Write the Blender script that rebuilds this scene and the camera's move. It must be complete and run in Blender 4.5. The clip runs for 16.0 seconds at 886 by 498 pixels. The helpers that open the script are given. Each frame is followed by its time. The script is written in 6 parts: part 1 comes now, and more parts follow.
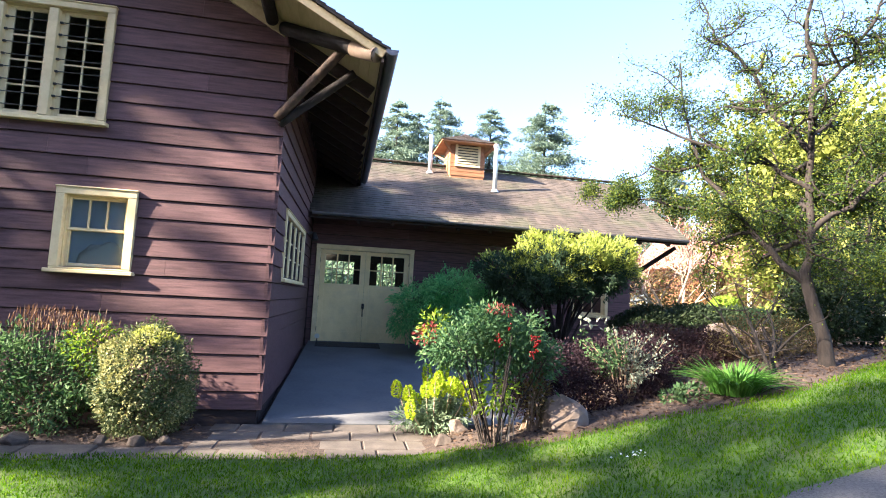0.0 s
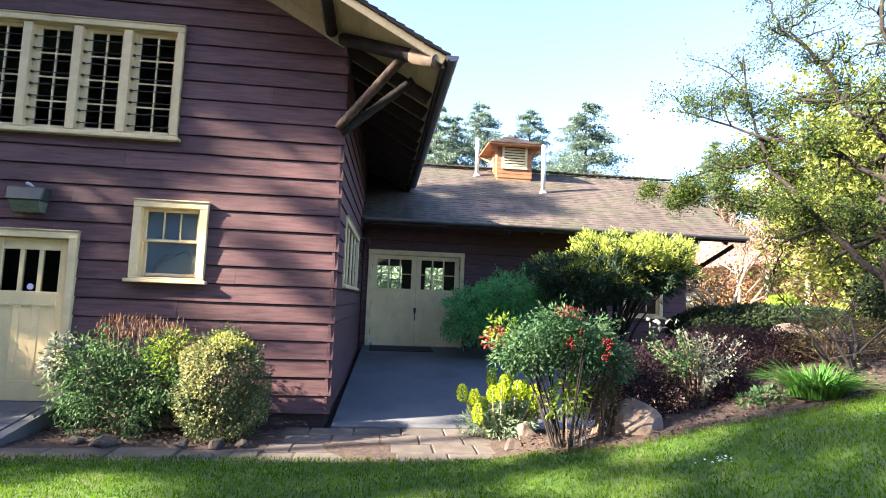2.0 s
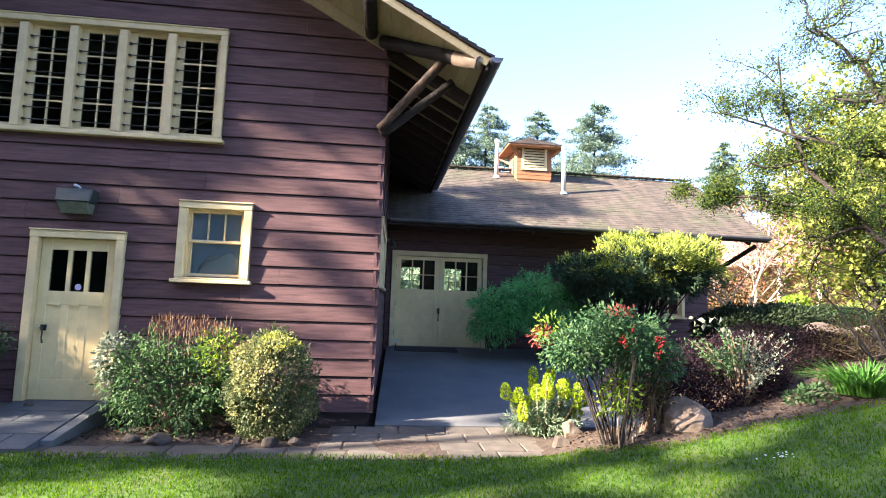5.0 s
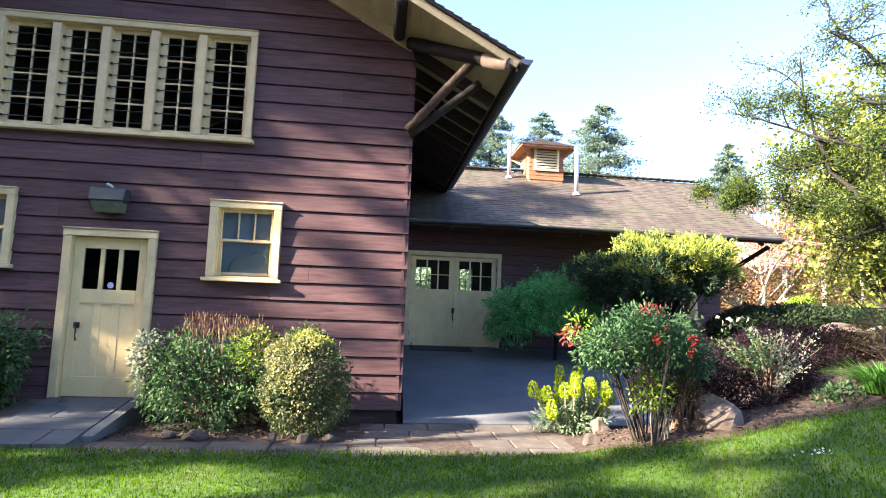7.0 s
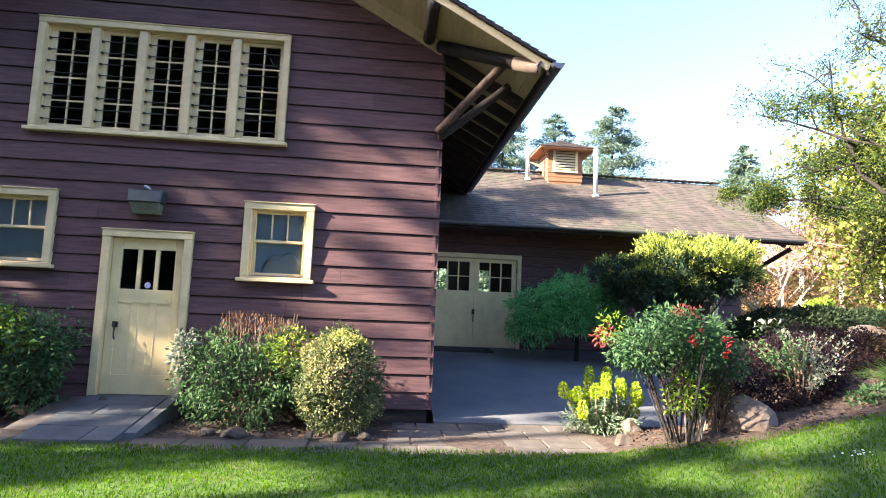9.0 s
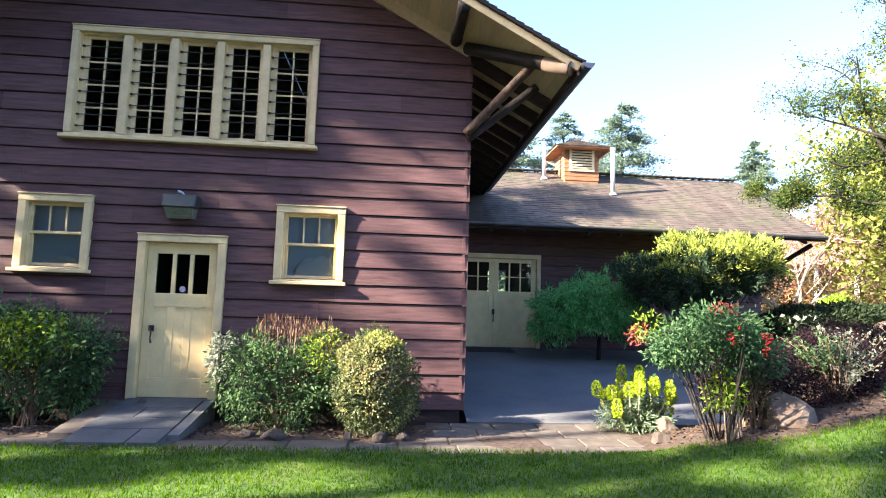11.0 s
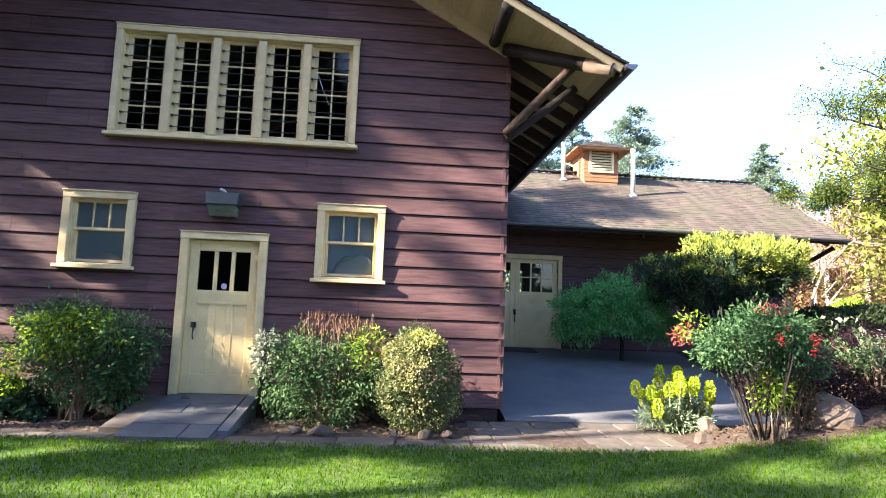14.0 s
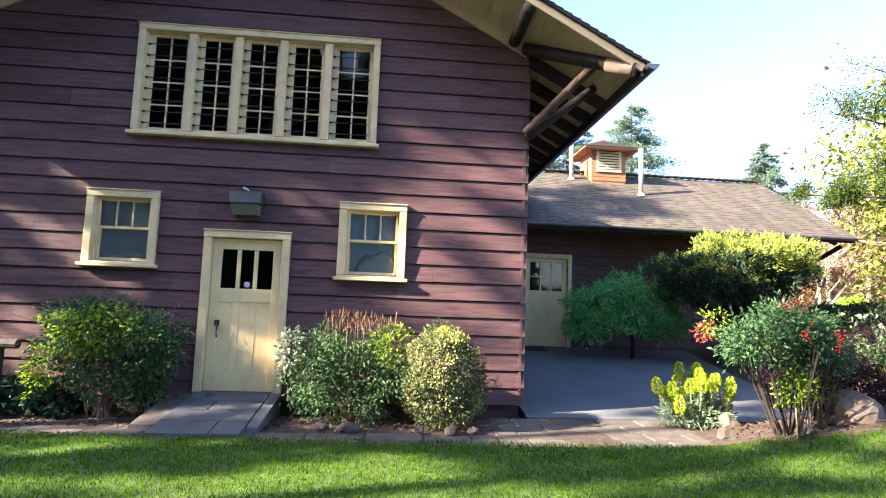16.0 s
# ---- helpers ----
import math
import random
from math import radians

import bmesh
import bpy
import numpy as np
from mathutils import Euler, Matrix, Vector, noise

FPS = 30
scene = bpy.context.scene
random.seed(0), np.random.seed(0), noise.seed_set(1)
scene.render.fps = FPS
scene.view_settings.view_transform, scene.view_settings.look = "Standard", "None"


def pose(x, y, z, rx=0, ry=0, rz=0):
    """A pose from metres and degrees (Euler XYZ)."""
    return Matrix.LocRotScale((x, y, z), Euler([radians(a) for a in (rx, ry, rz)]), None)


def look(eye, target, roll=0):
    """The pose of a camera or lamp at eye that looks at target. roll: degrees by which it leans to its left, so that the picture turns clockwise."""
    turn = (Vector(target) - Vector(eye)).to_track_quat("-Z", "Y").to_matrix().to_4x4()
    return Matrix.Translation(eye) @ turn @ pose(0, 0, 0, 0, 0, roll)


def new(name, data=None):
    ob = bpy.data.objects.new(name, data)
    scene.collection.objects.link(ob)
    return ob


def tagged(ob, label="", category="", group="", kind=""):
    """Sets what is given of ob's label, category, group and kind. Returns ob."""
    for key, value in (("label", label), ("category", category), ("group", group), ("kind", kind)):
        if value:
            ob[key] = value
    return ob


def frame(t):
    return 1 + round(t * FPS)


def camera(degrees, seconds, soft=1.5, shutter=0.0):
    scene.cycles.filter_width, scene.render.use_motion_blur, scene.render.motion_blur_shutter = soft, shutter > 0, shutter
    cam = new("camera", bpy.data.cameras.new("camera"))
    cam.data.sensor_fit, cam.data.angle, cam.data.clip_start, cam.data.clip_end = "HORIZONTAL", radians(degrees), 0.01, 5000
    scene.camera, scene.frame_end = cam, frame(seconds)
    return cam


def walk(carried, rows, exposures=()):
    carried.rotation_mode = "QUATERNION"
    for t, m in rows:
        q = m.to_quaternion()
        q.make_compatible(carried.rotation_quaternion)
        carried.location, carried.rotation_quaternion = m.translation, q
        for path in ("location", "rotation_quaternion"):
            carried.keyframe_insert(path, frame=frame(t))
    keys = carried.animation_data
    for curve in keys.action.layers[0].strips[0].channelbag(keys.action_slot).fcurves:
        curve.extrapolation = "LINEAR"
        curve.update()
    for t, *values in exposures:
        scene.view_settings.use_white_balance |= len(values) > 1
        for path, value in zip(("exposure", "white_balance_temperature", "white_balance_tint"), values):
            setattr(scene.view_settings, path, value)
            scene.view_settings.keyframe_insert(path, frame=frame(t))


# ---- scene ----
cam = camera(77.4, 16.0, soft=1.0)
PATH = [
    (0, (0.003, 0.229, 1.615), (0.358, 2.189, 1.797), 3.0),
    (0.5, (-0.07, 0.226, 1.613), (0.232, 2.195, 1.797), 3.0),
    (1, (-0.139, 0.245, 1.616), (0.107, 2.221, 1.799), 2.9),
    (1.5, (-0.218, 0.247, 1.621), (0.007, 2.226, 1.804), 2.7),
    (2, (-0.301, 0.254, 1.619), (-0.081, 2.233, 1.804), 2.2),
    (2.5, (-0.377, 0.258, 1.61), (-0.16, 2.237, 1.797), 1.8),
    (3, (-0.464, 0.26, 1.602), (-0.247, 2.239, 1.789), 1.7),
    (3.5, (-0.539, 0.261, 1.593), (-0.325, 2.24, 1.782), 1.8),
    (4, (-0.627, 0.256, 1.586), (-0.414, 2.235, 1.776), 1.9),
    (6.5, (-1.067, 0.232, 1.543), (-0.858, 2.211, 1.737), 2.2),
    (7, (-1.161, 0.217, 1.535), (-0.95, 2.197, 1.729), 2.2),
    (7.5, (-1.231, 0.207, 1.525), (-1.024, 2.187, 1.72), 2.3),
    (8, (-1.307, 0.187, 1.525), (-1.103, 2.167, 1.72), 2.4),
    (8.5, (-1.362, 0.18, 1.516), (-1.171, 2.161, 1.713), 2.4),
    (9, (-1.441, 0.171, 1.518), (-1.263, 2.153, 1.715), 2.4),
    (11.5, (-1.844, 0.157, 1.501), (-1.69, 2.141, 1.699), 1.7),
    (12, (-1.927, 0.154, 1.487), (-1.774, 2.139, 1.686), 1.9),
    (12.5, (-2.008, 0.153, 1.476), (-1.86, 2.137, 1.676), 2.0),
    (13, (-2.094, 0.149, 1.475), (-1.944, 2.133, 1.676), 2.5),
    (13.5, (-2.175, 0.151, 1.472), (-2.026, 2.136, 1.672), 2.3),
    (14, (-2.255, 0.155, 1.473), (-2.106, 2.14, 1.672), 2.2),
    (14.5, (-2.342, 0.154, 1.467), (-2.192, 2.138, 1.666), 2.1),
    (15, (-2.43, 0.148, 1.455), (-2.274, 2.132, 1.654), 2.1),
    (15.5, (-2.501, 0.141, 1.439), (-2.345, 2.124, 1.641), 2.0),
    (16, (-2.576, 0.133, 1.43), (-2.417, 2.117, 1.63), 2.1),
]
walk(cam, [(t, look(eye, target, roll)) for t, eye, target, roll in PATH])

# ---------------------------------------------------------------- light
world = bpy.data.worlds.new("world")
scene.world = world
world.use_nodes = True
wn = world.node_tree
sky = wn.nodes.new("ShaderNodeTexSky")
sky.sky_type, sky.sun_disc = "NISHITA", False
SUN_TO = Vector((0.826, 0.23, -0.475)).normalized()
sky.sun_elevation = math.asin(-SUN_TO.z)
sky.sun_rotation = math.atan2(-SUN_TO.x, -SUN_TO.y)
sky.air_density, sky.dust_density = 1.0, 2.0
wn.nodes["Background"].inputs[1].default_value = 0.074
wn.links.new(sky.outputs[0], wn.nodes["Background"].inputs[0])
sun = new("sun", bpy.data.lights.new("sun", "SUN"))
sun.data.energy, sun.data.angle, sun.data.color = 5.0, radians(0.55), (1.0, 0.81, 0.52)
sun.matrix_world = look((-30, -8, 18), Vector((-30, -8, 18)) + SUN_TO)
scene.view_settings.exposure = 3.23
scene.view_settings.use_white_balance = True
scene.view_settings.white_balance_temperature, scene.view_settings.white_balance_tint = 5550, 18


# ---------------------------------------------------------------- materials
def nodes(name):
    m = bpy.data.materials.new(name)
    m.use_nodes = True
    t = m.node_tree
    return m, t, t.nodes["Principled BSDF"], t.links


def ramp(t, stops):
    r = t.nodes.new("ShaderNodeValToRGB")
    e = r.color_ramp.elements
    while len(e) < len(stops):
        e.new(0.5)
    for el, (p, c) in zip(e, stops):
        el.position, el.color = p, (*c, 1)
    return r


def surface(name, dark, light, scale=8.0, rough=0.8, bump=0.3, stretch=(1, 1, 1), grain=60.0, vary=0.0, island=False,
            metallic=0.0, spot=None, spec=0.5, depth=0.02, coat=0.0):
    """Two noise scales mix two colours; vary: change from piece to piece; spot: (colour, scale, amount) of blotches."""
    m, t, b, l = nodes(name)
    co = t.nodes.new("ShaderNodeTexCoord")
    mp = t.nodes.new("ShaderNodeMapping")
    mp.inputs["Scale"].default_value = stretch
    l.new(co.outputs["Object"], mp.inputs[0])
    n1, n2 = t.nodes.new("ShaderNodeTexNoise"), t.nodes.new("ShaderNodeTexNoise")
    n1.inputs["Scale"].default_value, n2.inputs["Scale"].default_value = scale, grain
    n1.inputs["Detail"].default_value, n2.inputs["Detail"].default_value = 5, 3
    l.new(mp.outputs[0], n1.inputs[0]), l.new(mp.outputs[0], n2.inputs[0])
    add = t.nodes.new("ShaderNodeMath")
    add.operation = "MULTIPLY_ADD"
    add.inputs[1].default_value = 0.45
    l.new(n2.outputs[0], add.inputs[0]), l.new(n1.outputs[0], add.inputs[2])
    r = ramp(t, [(0.45, dark), (1.0, light)])
    l.new(add.outputs[0], r.inputs[0])
    out = r.outputs[0]
    if spot:
        n3 = t.nodes.new("ShaderNodeTexNoise")
        n3.inputs["Scale"].default_value, n3.inputs["Detail"].default_value = spot[1], 6
        l.new(co.outputs["Object"], n3.inputs[0])
        r3 = ramp(t, [(0.5, (0, 0, 0)), (0.68, (spot[2],) * 3)])
        l.new(n3.outputs[0], r3.inputs[0])
        mx = t.nodes.new("ShaderNodeMixRGB")
        mx.inputs[2].default_value = (*spot[0], 1)
        l.new(r3.outputs[0], mx.inputs[0]), l.new(out, mx.inputs[1])
        out = mx.outputs[0]
    if vary:
        src = t.nodes.new("ShaderNodeNewGeometry").outputs["Random Per Island"] if island else t.nodes.new("ShaderNodeObjectInfo").outputs["Random"]
        mr = t.nodes.new("ShaderNodeMapRange")
        mr.inputs[3].default_value, mr.inputs[4].default_value = 1 - vary, 1 + vary
        l.new(src, mr.inputs[0])
        hsv = t.nodes.new("ShaderNodeHueSaturation")
        l.new(mr.outputs[0], hsv.inputs["Value"]), l.new(out, hsv.inputs["Color"])
        out = hsv.outputs[0]
    l.new(out, b.inputs["Base Color"])
    b.inputs["Roughness"].default_value, b.inputs["Metallic"].default_value = rough, metallic
    b.inputs["Specular IOR Level"].default_value = spec
    b.inputs["Coat Weight"].default_value = coat
    if bump:
        bp = t.nodes.new("ShaderNodeBump")
        bp.inputs["Strength"].default_value, bp.inputs["Distance"].default_value = bump, depth
        l.new(add.outputs[0], bp.inputs["Height"]), l.new(bp.outputs[0], b.inputs["Normal"])
    return m


def leafy(name, a, b_, c, through_light=0.35, rough=0.7, spread=1.0, gloss=0.22):
    """Leaves: colour changes from leaf to leaf, and light comes through."""
    m, t, b, l = nodes(name)
    g = t.nodes.new("ShaderNodeNewGeometry")
    r = ramp(t, [(0.0, a), (0.5 * spread, b_), (1.0, c)])
    co = t.nodes.new("ShaderNodeTexCoord")
    n = t.nodes.new("ShaderNodeTexNoise")
    n.inputs["Scale"].default_value = 2.2
    l.new(co.outputs["Object"], n.inputs[0])
    mix = t.nodes.new("ShaderNodeMath")
    mix.operation = "MULTIPLY_ADD"
    mix.inputs[1].default_value = 0.6
    sub = t.nodes.new("ShaderNodeMath")
    sub.operation = "MULTIPLY_ADD"
    sub.inputs[1].default_value, sub.inputs[2].default_value = 0.9, -0.25
    l.new(n.outputs[0], sub.inputs[0])
    l.new(g.outputs["Random Per Island"], mix.inputs[0]), l.new(sub.outputs[0], mix.inputs[2])
    l.new(mix.outputs[0], r.inputs[0])
    l.new(r.outputs[0], b.inputs["Base Color"])
    b.inputs["Roughness"].default_value = rough
    b.inputs["Specular IOR Level"].default_value = gloss
    tr = t.nodes.new("ShaderNodeBsdfTranslucent")
    hs = t.nodes.new("ShaderNodeHueSaturation")
    hs.inputs["Value"].default_value, hs.inputs["Saturation"].default_value = 1.3, 1.1
    l.new(r.outputs[0], hs.inputs["Color"]), l.new(hs.outputs[0], tr.inputs[0])
    ms = t.nodes.new("ShaderNodeMixShader")
    ms.inputs[0].default_value = through_light
    l.new(b.outputs[0], ms.inputs[1]), l.new(tr.outputs[0], ms.inputs[2])
    l.new(ms.outputs[0], t.nodes["Material Output"].inputs[0])
    return m


def glazing(name, tint=(0.94, 0.96, 0.96), ior=1.52, wave=0.0):
    m, t, b, l = nodes(name)
    t.nodes.remove(b)
    tr, gl, fr, ms = (t.nodes.new(k) for k in ("ShaderNodeBsdfTransparent", "ShaderNodeBsdfGlossy", "ShaderNodeFresnel", "ShaderNodeMixShader"))
    tr.inputs[0].default_value = (*tint, 1)
    gl.inputs["Roughness"].default_value = 0.02
    fr.inputs[0].default_value = ior
    if wave:
        n, bp = t.nodes.new("ShaderNodeTexNoise"), t.nodes.new("ShaderNodeBump")
        n.inputs["Scale"].default_value = 3.0
        bp.inputs["Strength"].default_value, bp.inputs["Distance"].default_value = wave, 0.02
        l.new(n.outputs[0], bp.inputs["Height"]), l.new(bp.outputs[0], gl.inputs["Normal"])
    l.new(fr.outputs[0], ms.inputs[0]), l.new(tr.outputs[0], ms.inputs[1]), l.new(gl.outputs[0], ms.inputs[2])
    l.new(ms.outputs[0], t.nodes["Material Output"].inputs[0])
    return m


M_SIDING = surface("brown stained siding", (0.06, 0.034, 0.0376), (0.145, 0.08, 0.08272), 2.5, 0.6, 0.35, (1.2, 8, 14), 26, 0.16, spec=0.25, depth=0.008)
M_CREAM = surface("cream paint", (0.6156, 0.49, 0.264), (0.7668, 0.63, 0.3608), 6, 0.5, 0.08, (1, 1, 1), 40, 0.05, spec=0.4, depth=0.004, spot=((0.38, 0.30, 0.18), 5, 0.25))
M_DOOR = surface("cream door paint", (0.7107, 0.563, 0.2837), (0.8528, 0.6845, 0.3634), 3, 0.45, 0.06, (1, 1, 1), 30, spec=0.4, depth=0.004, spot=((0.42, 0.36, 0.25), 4, 0.22))
M_SOFFIT = surface("cream soffit boards", (0.42, 0.335, 0.19), (0.53, 0.435, 0.25), 4, 0.6, 0.1, (6, 1, 6), 30, 0.07, depth=0.004)
M_LOG = surface("dark weathered log", (0.007, 0.005, 0.006), (0.022, 0.015, 0.015), 3, 0.75, 0.5, (6, 6, 1.2), 18, 0.1, spot=((0.05, 0.035, 0.028), 6, 0.3))
# weathered log again, lightened in colour for the sun on it
M_SUNPOLE = surface("weathered brown pole", (0.02, 0.013, 0.011), (0.14, 0.085, 0.06), 3, 0.75, 0.5, (6, 6, 1.2), 18, 0.1, spot=((0.014, 0.01, 0.009), 5, 0.6))
M_LOGEND = surface("pale sawn log end", (0.20, 0.145, 0.11), (0.36, 0.27, 0.205), 9, 0.7, 0.3)
M_RAFTER = surface("dark rafter", (0.018, 0.011, 0.011), (0.042, 0.026, 0.024), 5, 0.8, 0.3, (1, 6, 6), 30)
M_SHINGLE = surface("weathered cedar shingles", (0.02974, 0.02414, 0.01953), (0.0944, 0.073, 0.05751), 1.3, 0.85, 0.5, (2.886, 0.5772, 0.5772), 30, 0.22, True, spot=((0.055, 0.06, 0.03), 1.1, 0.55), depth=0.01)
M_EDGE = surface("dark shingle edge", (0.012, 0.010, 0.012), (0.036, 0.030, 0.032), 9, 0.9, 0.4, vary=0.3, island=True)
M_GUTTER = surface("dark painted gutter", (0.13, 0.135, 0.16), (0.21, 0.215, 0.25), 3, 0.36, 0.05, spec=0.5, metallic=0.6)
M_PIPE = surface("galvanised flue", (0.45, 0.47, 0.48), (0.68, 0.70, 0.71), 4, 0.42, 0.05, metallic=0.5)
M_CEDAR = surface("orange cedar", (0.22, 0.095, 0.042), (0.38, 0.18, 0.082), 4, 0.7, 0.3, (1, 1, 8), 30, 0.1)
M_CONCRETE = surface("dark stained concrete", (0.06394, 0.06838, 0.07814), (0.1288, 0.1332, 0.1439), 1.2, 0.75, 0.15, grain=22, spot=((0.1258, 0.1258, 0.1258), 1.7, 0.6), depth=0.006)
M_PAVER = surface("stone pavers", (0.0496, 0.0416, 0.0368), (0.116, 0.0976, 0.0832), 5, 0.85, 0.5, grain=45, vary=0.18, spot=((0.056, 0.0464, 0.0384), 3, 0.4), depth=0.012)
M_RAMP = surface("blue grey flagstone", (0.0518, 0.05698, 0.0666), (0.1036, 0.111, 0.1258), 5, 0.75, 0.3, grain=40, vary=0.12, spot=((0.1184, 0.111, 0.1036), 4, 0.4), depth=0.008)
M_SOIL = surface("bark mulch soil", (0.01736, 0.01116, 0.00868), (0.0713, 0.0465, 0.03472), 14, 0.95, 0.9, grain=70, spot=((0.0992, 0.0682, 0.0496), 9, 0.5), depth=0.03)
M_LAWN = surface("lawn ground", (0.022, 0.052, 0.004), (0.062, 0.115, 0.009), 6, 0.95, 0.8, grain=60, spot=((0.11, 0.10, 0.035), 1.6, 0.3), depth=0.03)
M_FARLAWN = surface("sunlit far lawn", (0.06, 0.12, 0.02), (0.13, 0.22, 0.04), 1.0, 0.95, 0.5, grain=20)
M_GRAVEL = surface("grey gravel", (0.0405, 0.0405, 0.04275), (0.099, 0.099, 0.1013), 60, 0.9, 0.9, grain=150, depth=0.015)
M_ROCK = surface("tan boulder", (0.08, 0.0576, 0.0432), (0.192, 0.144, 0.1104), 3.5, 0.85, 0.7, grain=20, spot=((0.272, 0.24, 0.208), 4, 0.4), depth=0.03)
M_STONE = surface("grey brown stone", (0.0315, 0.0238, 0.0203), (0.0875, 0.0686, 0.056), 7, 0.85, 0.6, grain=40, vary=0.2)
M_BARK = surface("dark tree bark", (0.008, 0.006, 0.0055), (0.030, 0.022, 0.018), 6, 0.9, 0.9, (3, 3, 1), 30, depth=0.02)
M_BARKPALE = surface("pale bark", (0.20, 0.16, 0.12), (0.36, 0.30, 0.24), 5, 0.8, 0.4, (3, 3, 1), 30)
M_STEM = surface("brown stems", (0.10, 0.065, 0.045), (0.26, 0.18, 0.12), 9, 0.85, 0.3)
M_CANE = surface("pale canes", (0.26, 0.19, 0.13), (0.50, 0.40, 0.30), 9, 0.8, 0.3)
M_BLACK = surface("black iron", (0.012, 0.012, 0.013), (0.03, 0.03, 0.03), 20, 0.45, 0.1)
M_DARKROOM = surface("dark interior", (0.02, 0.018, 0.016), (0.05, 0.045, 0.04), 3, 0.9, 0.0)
M_LAMPBOX = surface("grey green lamp housing", (0.025, 0.034, 0.034), (0.045, 0.058, 0.057), 8, 0.45, 0.1)
M_LAMPGLASS = surface("ribbed lamp lens", (0.10, 0.115, 0.095), (0.19, 0.21, 0.17), 12, 0.25, 0.2, (1, 1, 6))
M_MAT = surface("dark door mat", (0.015, 0.015, 0.016), (0.045, 0.045, 0.045), 50, 0.95, 0.6, grain=200)
# blind colour brightened to carry the panes' bluish reflection as well
M_BLIND = surface("slate blue blind", (0.432, 0.5535, 0.756), (0.5805, 0.702, 0.891), 3, 0.7, 0.1)
M_CLOTH = surface("white cloth", (0.66, 0.69, 0.73), (0.82, 0.84, 0.86), 4, 0.85, 0.2)
M_STICKER = surface("violet sticker", (0.30, 0.28, 0.50), (0.50, 0.48, 0.70), 30, 0.5, 0.0)
M_WHITE = surface("white paint", (0.50, 0.49, 0.46), (0.62, 0.61, 0.58), 6, 0.5, 0.05)
M_REDROOF = surface("faded red roof", (0.26, 0.12, 0.085), (0.42, 0.21, 0.15), 3, 0.85, 0.3)
M_GLASS = glazing("window glass", wave=0.06)
M_GLASS2 = glazing("thin glass", (0.9, 0.93, 0.92))

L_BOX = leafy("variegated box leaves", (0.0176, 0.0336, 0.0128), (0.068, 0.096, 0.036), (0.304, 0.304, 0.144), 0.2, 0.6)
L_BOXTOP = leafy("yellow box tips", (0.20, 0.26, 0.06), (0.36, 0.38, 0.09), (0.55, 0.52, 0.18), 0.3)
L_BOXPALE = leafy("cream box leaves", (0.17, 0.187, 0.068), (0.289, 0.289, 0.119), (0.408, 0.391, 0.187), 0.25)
L_SHRUB = leafy("mid green leaves", (0.024, 0.055, 0.022), (0.056, 0.11, 0.042), (0.14, 0.21, 0.085), 0.3, 0.7)
L_LIME = leafy("yellow green leaves", (0.10, 0.17, 0.02), (0.20, 0.30, 0.03), (0.36, 0.43, 0.06), 0.4)
L_RUST = leafy("rusty seed heads", (0.06, 0.03, 0.018), (0.132, 0.072, 0.042), (0.216, 0.132, 0.072), 0.2)
L_IVY = leafy("dark ground leaves", (0.012, 0.03, 0.018), (0.025, 0.055, 0.03), (0.05, 0.09, 0.05), 0.15, 0.35)
L_NAND = leafy("nandina leaves", (0.02125, 0.05844, 0.0255), (0.051, 0.1116, 0.04462), (0.1275, 0.2019, 0.07969), 0.3, 0.6)
L_BERRY = leafy("red berries", (0.09, 0.0024, 0.0036), (0.156, 0.006, 0.0072), (0.228, 0.018, 0.015), 0.1, 0.3)
L_REDLEAF = leafy("red young leaves", (0.17, 0.03, 0.03), (0.28, 0.07, 0.06), (0.36, 0.15, 0.10), 0.3)
L_SPURGE = leafy("chartreuse flower bracts", (0.28, 0.38, 0.016), (0.42, 0.52, 0.025), (0.55, 0.62, 0.06), 0.4)
L_SPURGELOW = leafy("blue green spurge leaves", (0.088, 0.144, 0.088), (0.168, 0.24, 0.144), (0.288, 0.352, 0.216), 0.3)
L_PURPLE = leafy("purple barberry leaves", (0.01, 0.005, 0.008), (0.02, 0.01, 0.015), (0.0425, 0.021, 0.026), 0.25)
L_RUSSET = leafy("russet hedge leaves", (0.0108, 0.0048, 0.0066), (0.0216, 0.0102, 0.0108), (0.048, 0.0228, 0.0192), 0.25)
L_OLIVE = leafy("olive brown leaves", (0.042, 0.03, 0.012), (0.09, 0.069, 0.027), (0.156, 0.12, 0.048), 0.25)
L_SILVER = leafy("pale silver leaves", (0.072, 0.0936, 0.072), (0.144, 0.1692, 0.1296), (0.3024, 0.3096, 0.2448), 0.25)
L_LILY = leafy("strap leaves", (0.0324, 0.0936, 0.0144), (0.0648, 0.1656, 0.0252), (0.1368, 0.2592, 0.0504), 0.35, 0.4)
# gold of the young tips, with the sunlit look in the colour too
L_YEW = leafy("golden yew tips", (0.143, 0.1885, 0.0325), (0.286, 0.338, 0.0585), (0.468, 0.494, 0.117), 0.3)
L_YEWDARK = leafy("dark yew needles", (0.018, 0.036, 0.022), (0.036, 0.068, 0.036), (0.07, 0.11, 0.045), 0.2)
L_MAPLE = leafy("laceleaf maple leaves", (0.075, 0.2375, 0.09375), (0.1875, 0.4375, 0.1625), (0.4, 0.675, 0.275), 0.6)
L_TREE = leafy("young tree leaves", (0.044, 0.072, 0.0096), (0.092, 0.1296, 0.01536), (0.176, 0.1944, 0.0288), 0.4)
# dark copy of the tree leaves, shade held in the colour
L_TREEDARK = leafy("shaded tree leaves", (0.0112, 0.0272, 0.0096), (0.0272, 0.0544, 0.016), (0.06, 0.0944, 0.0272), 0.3)
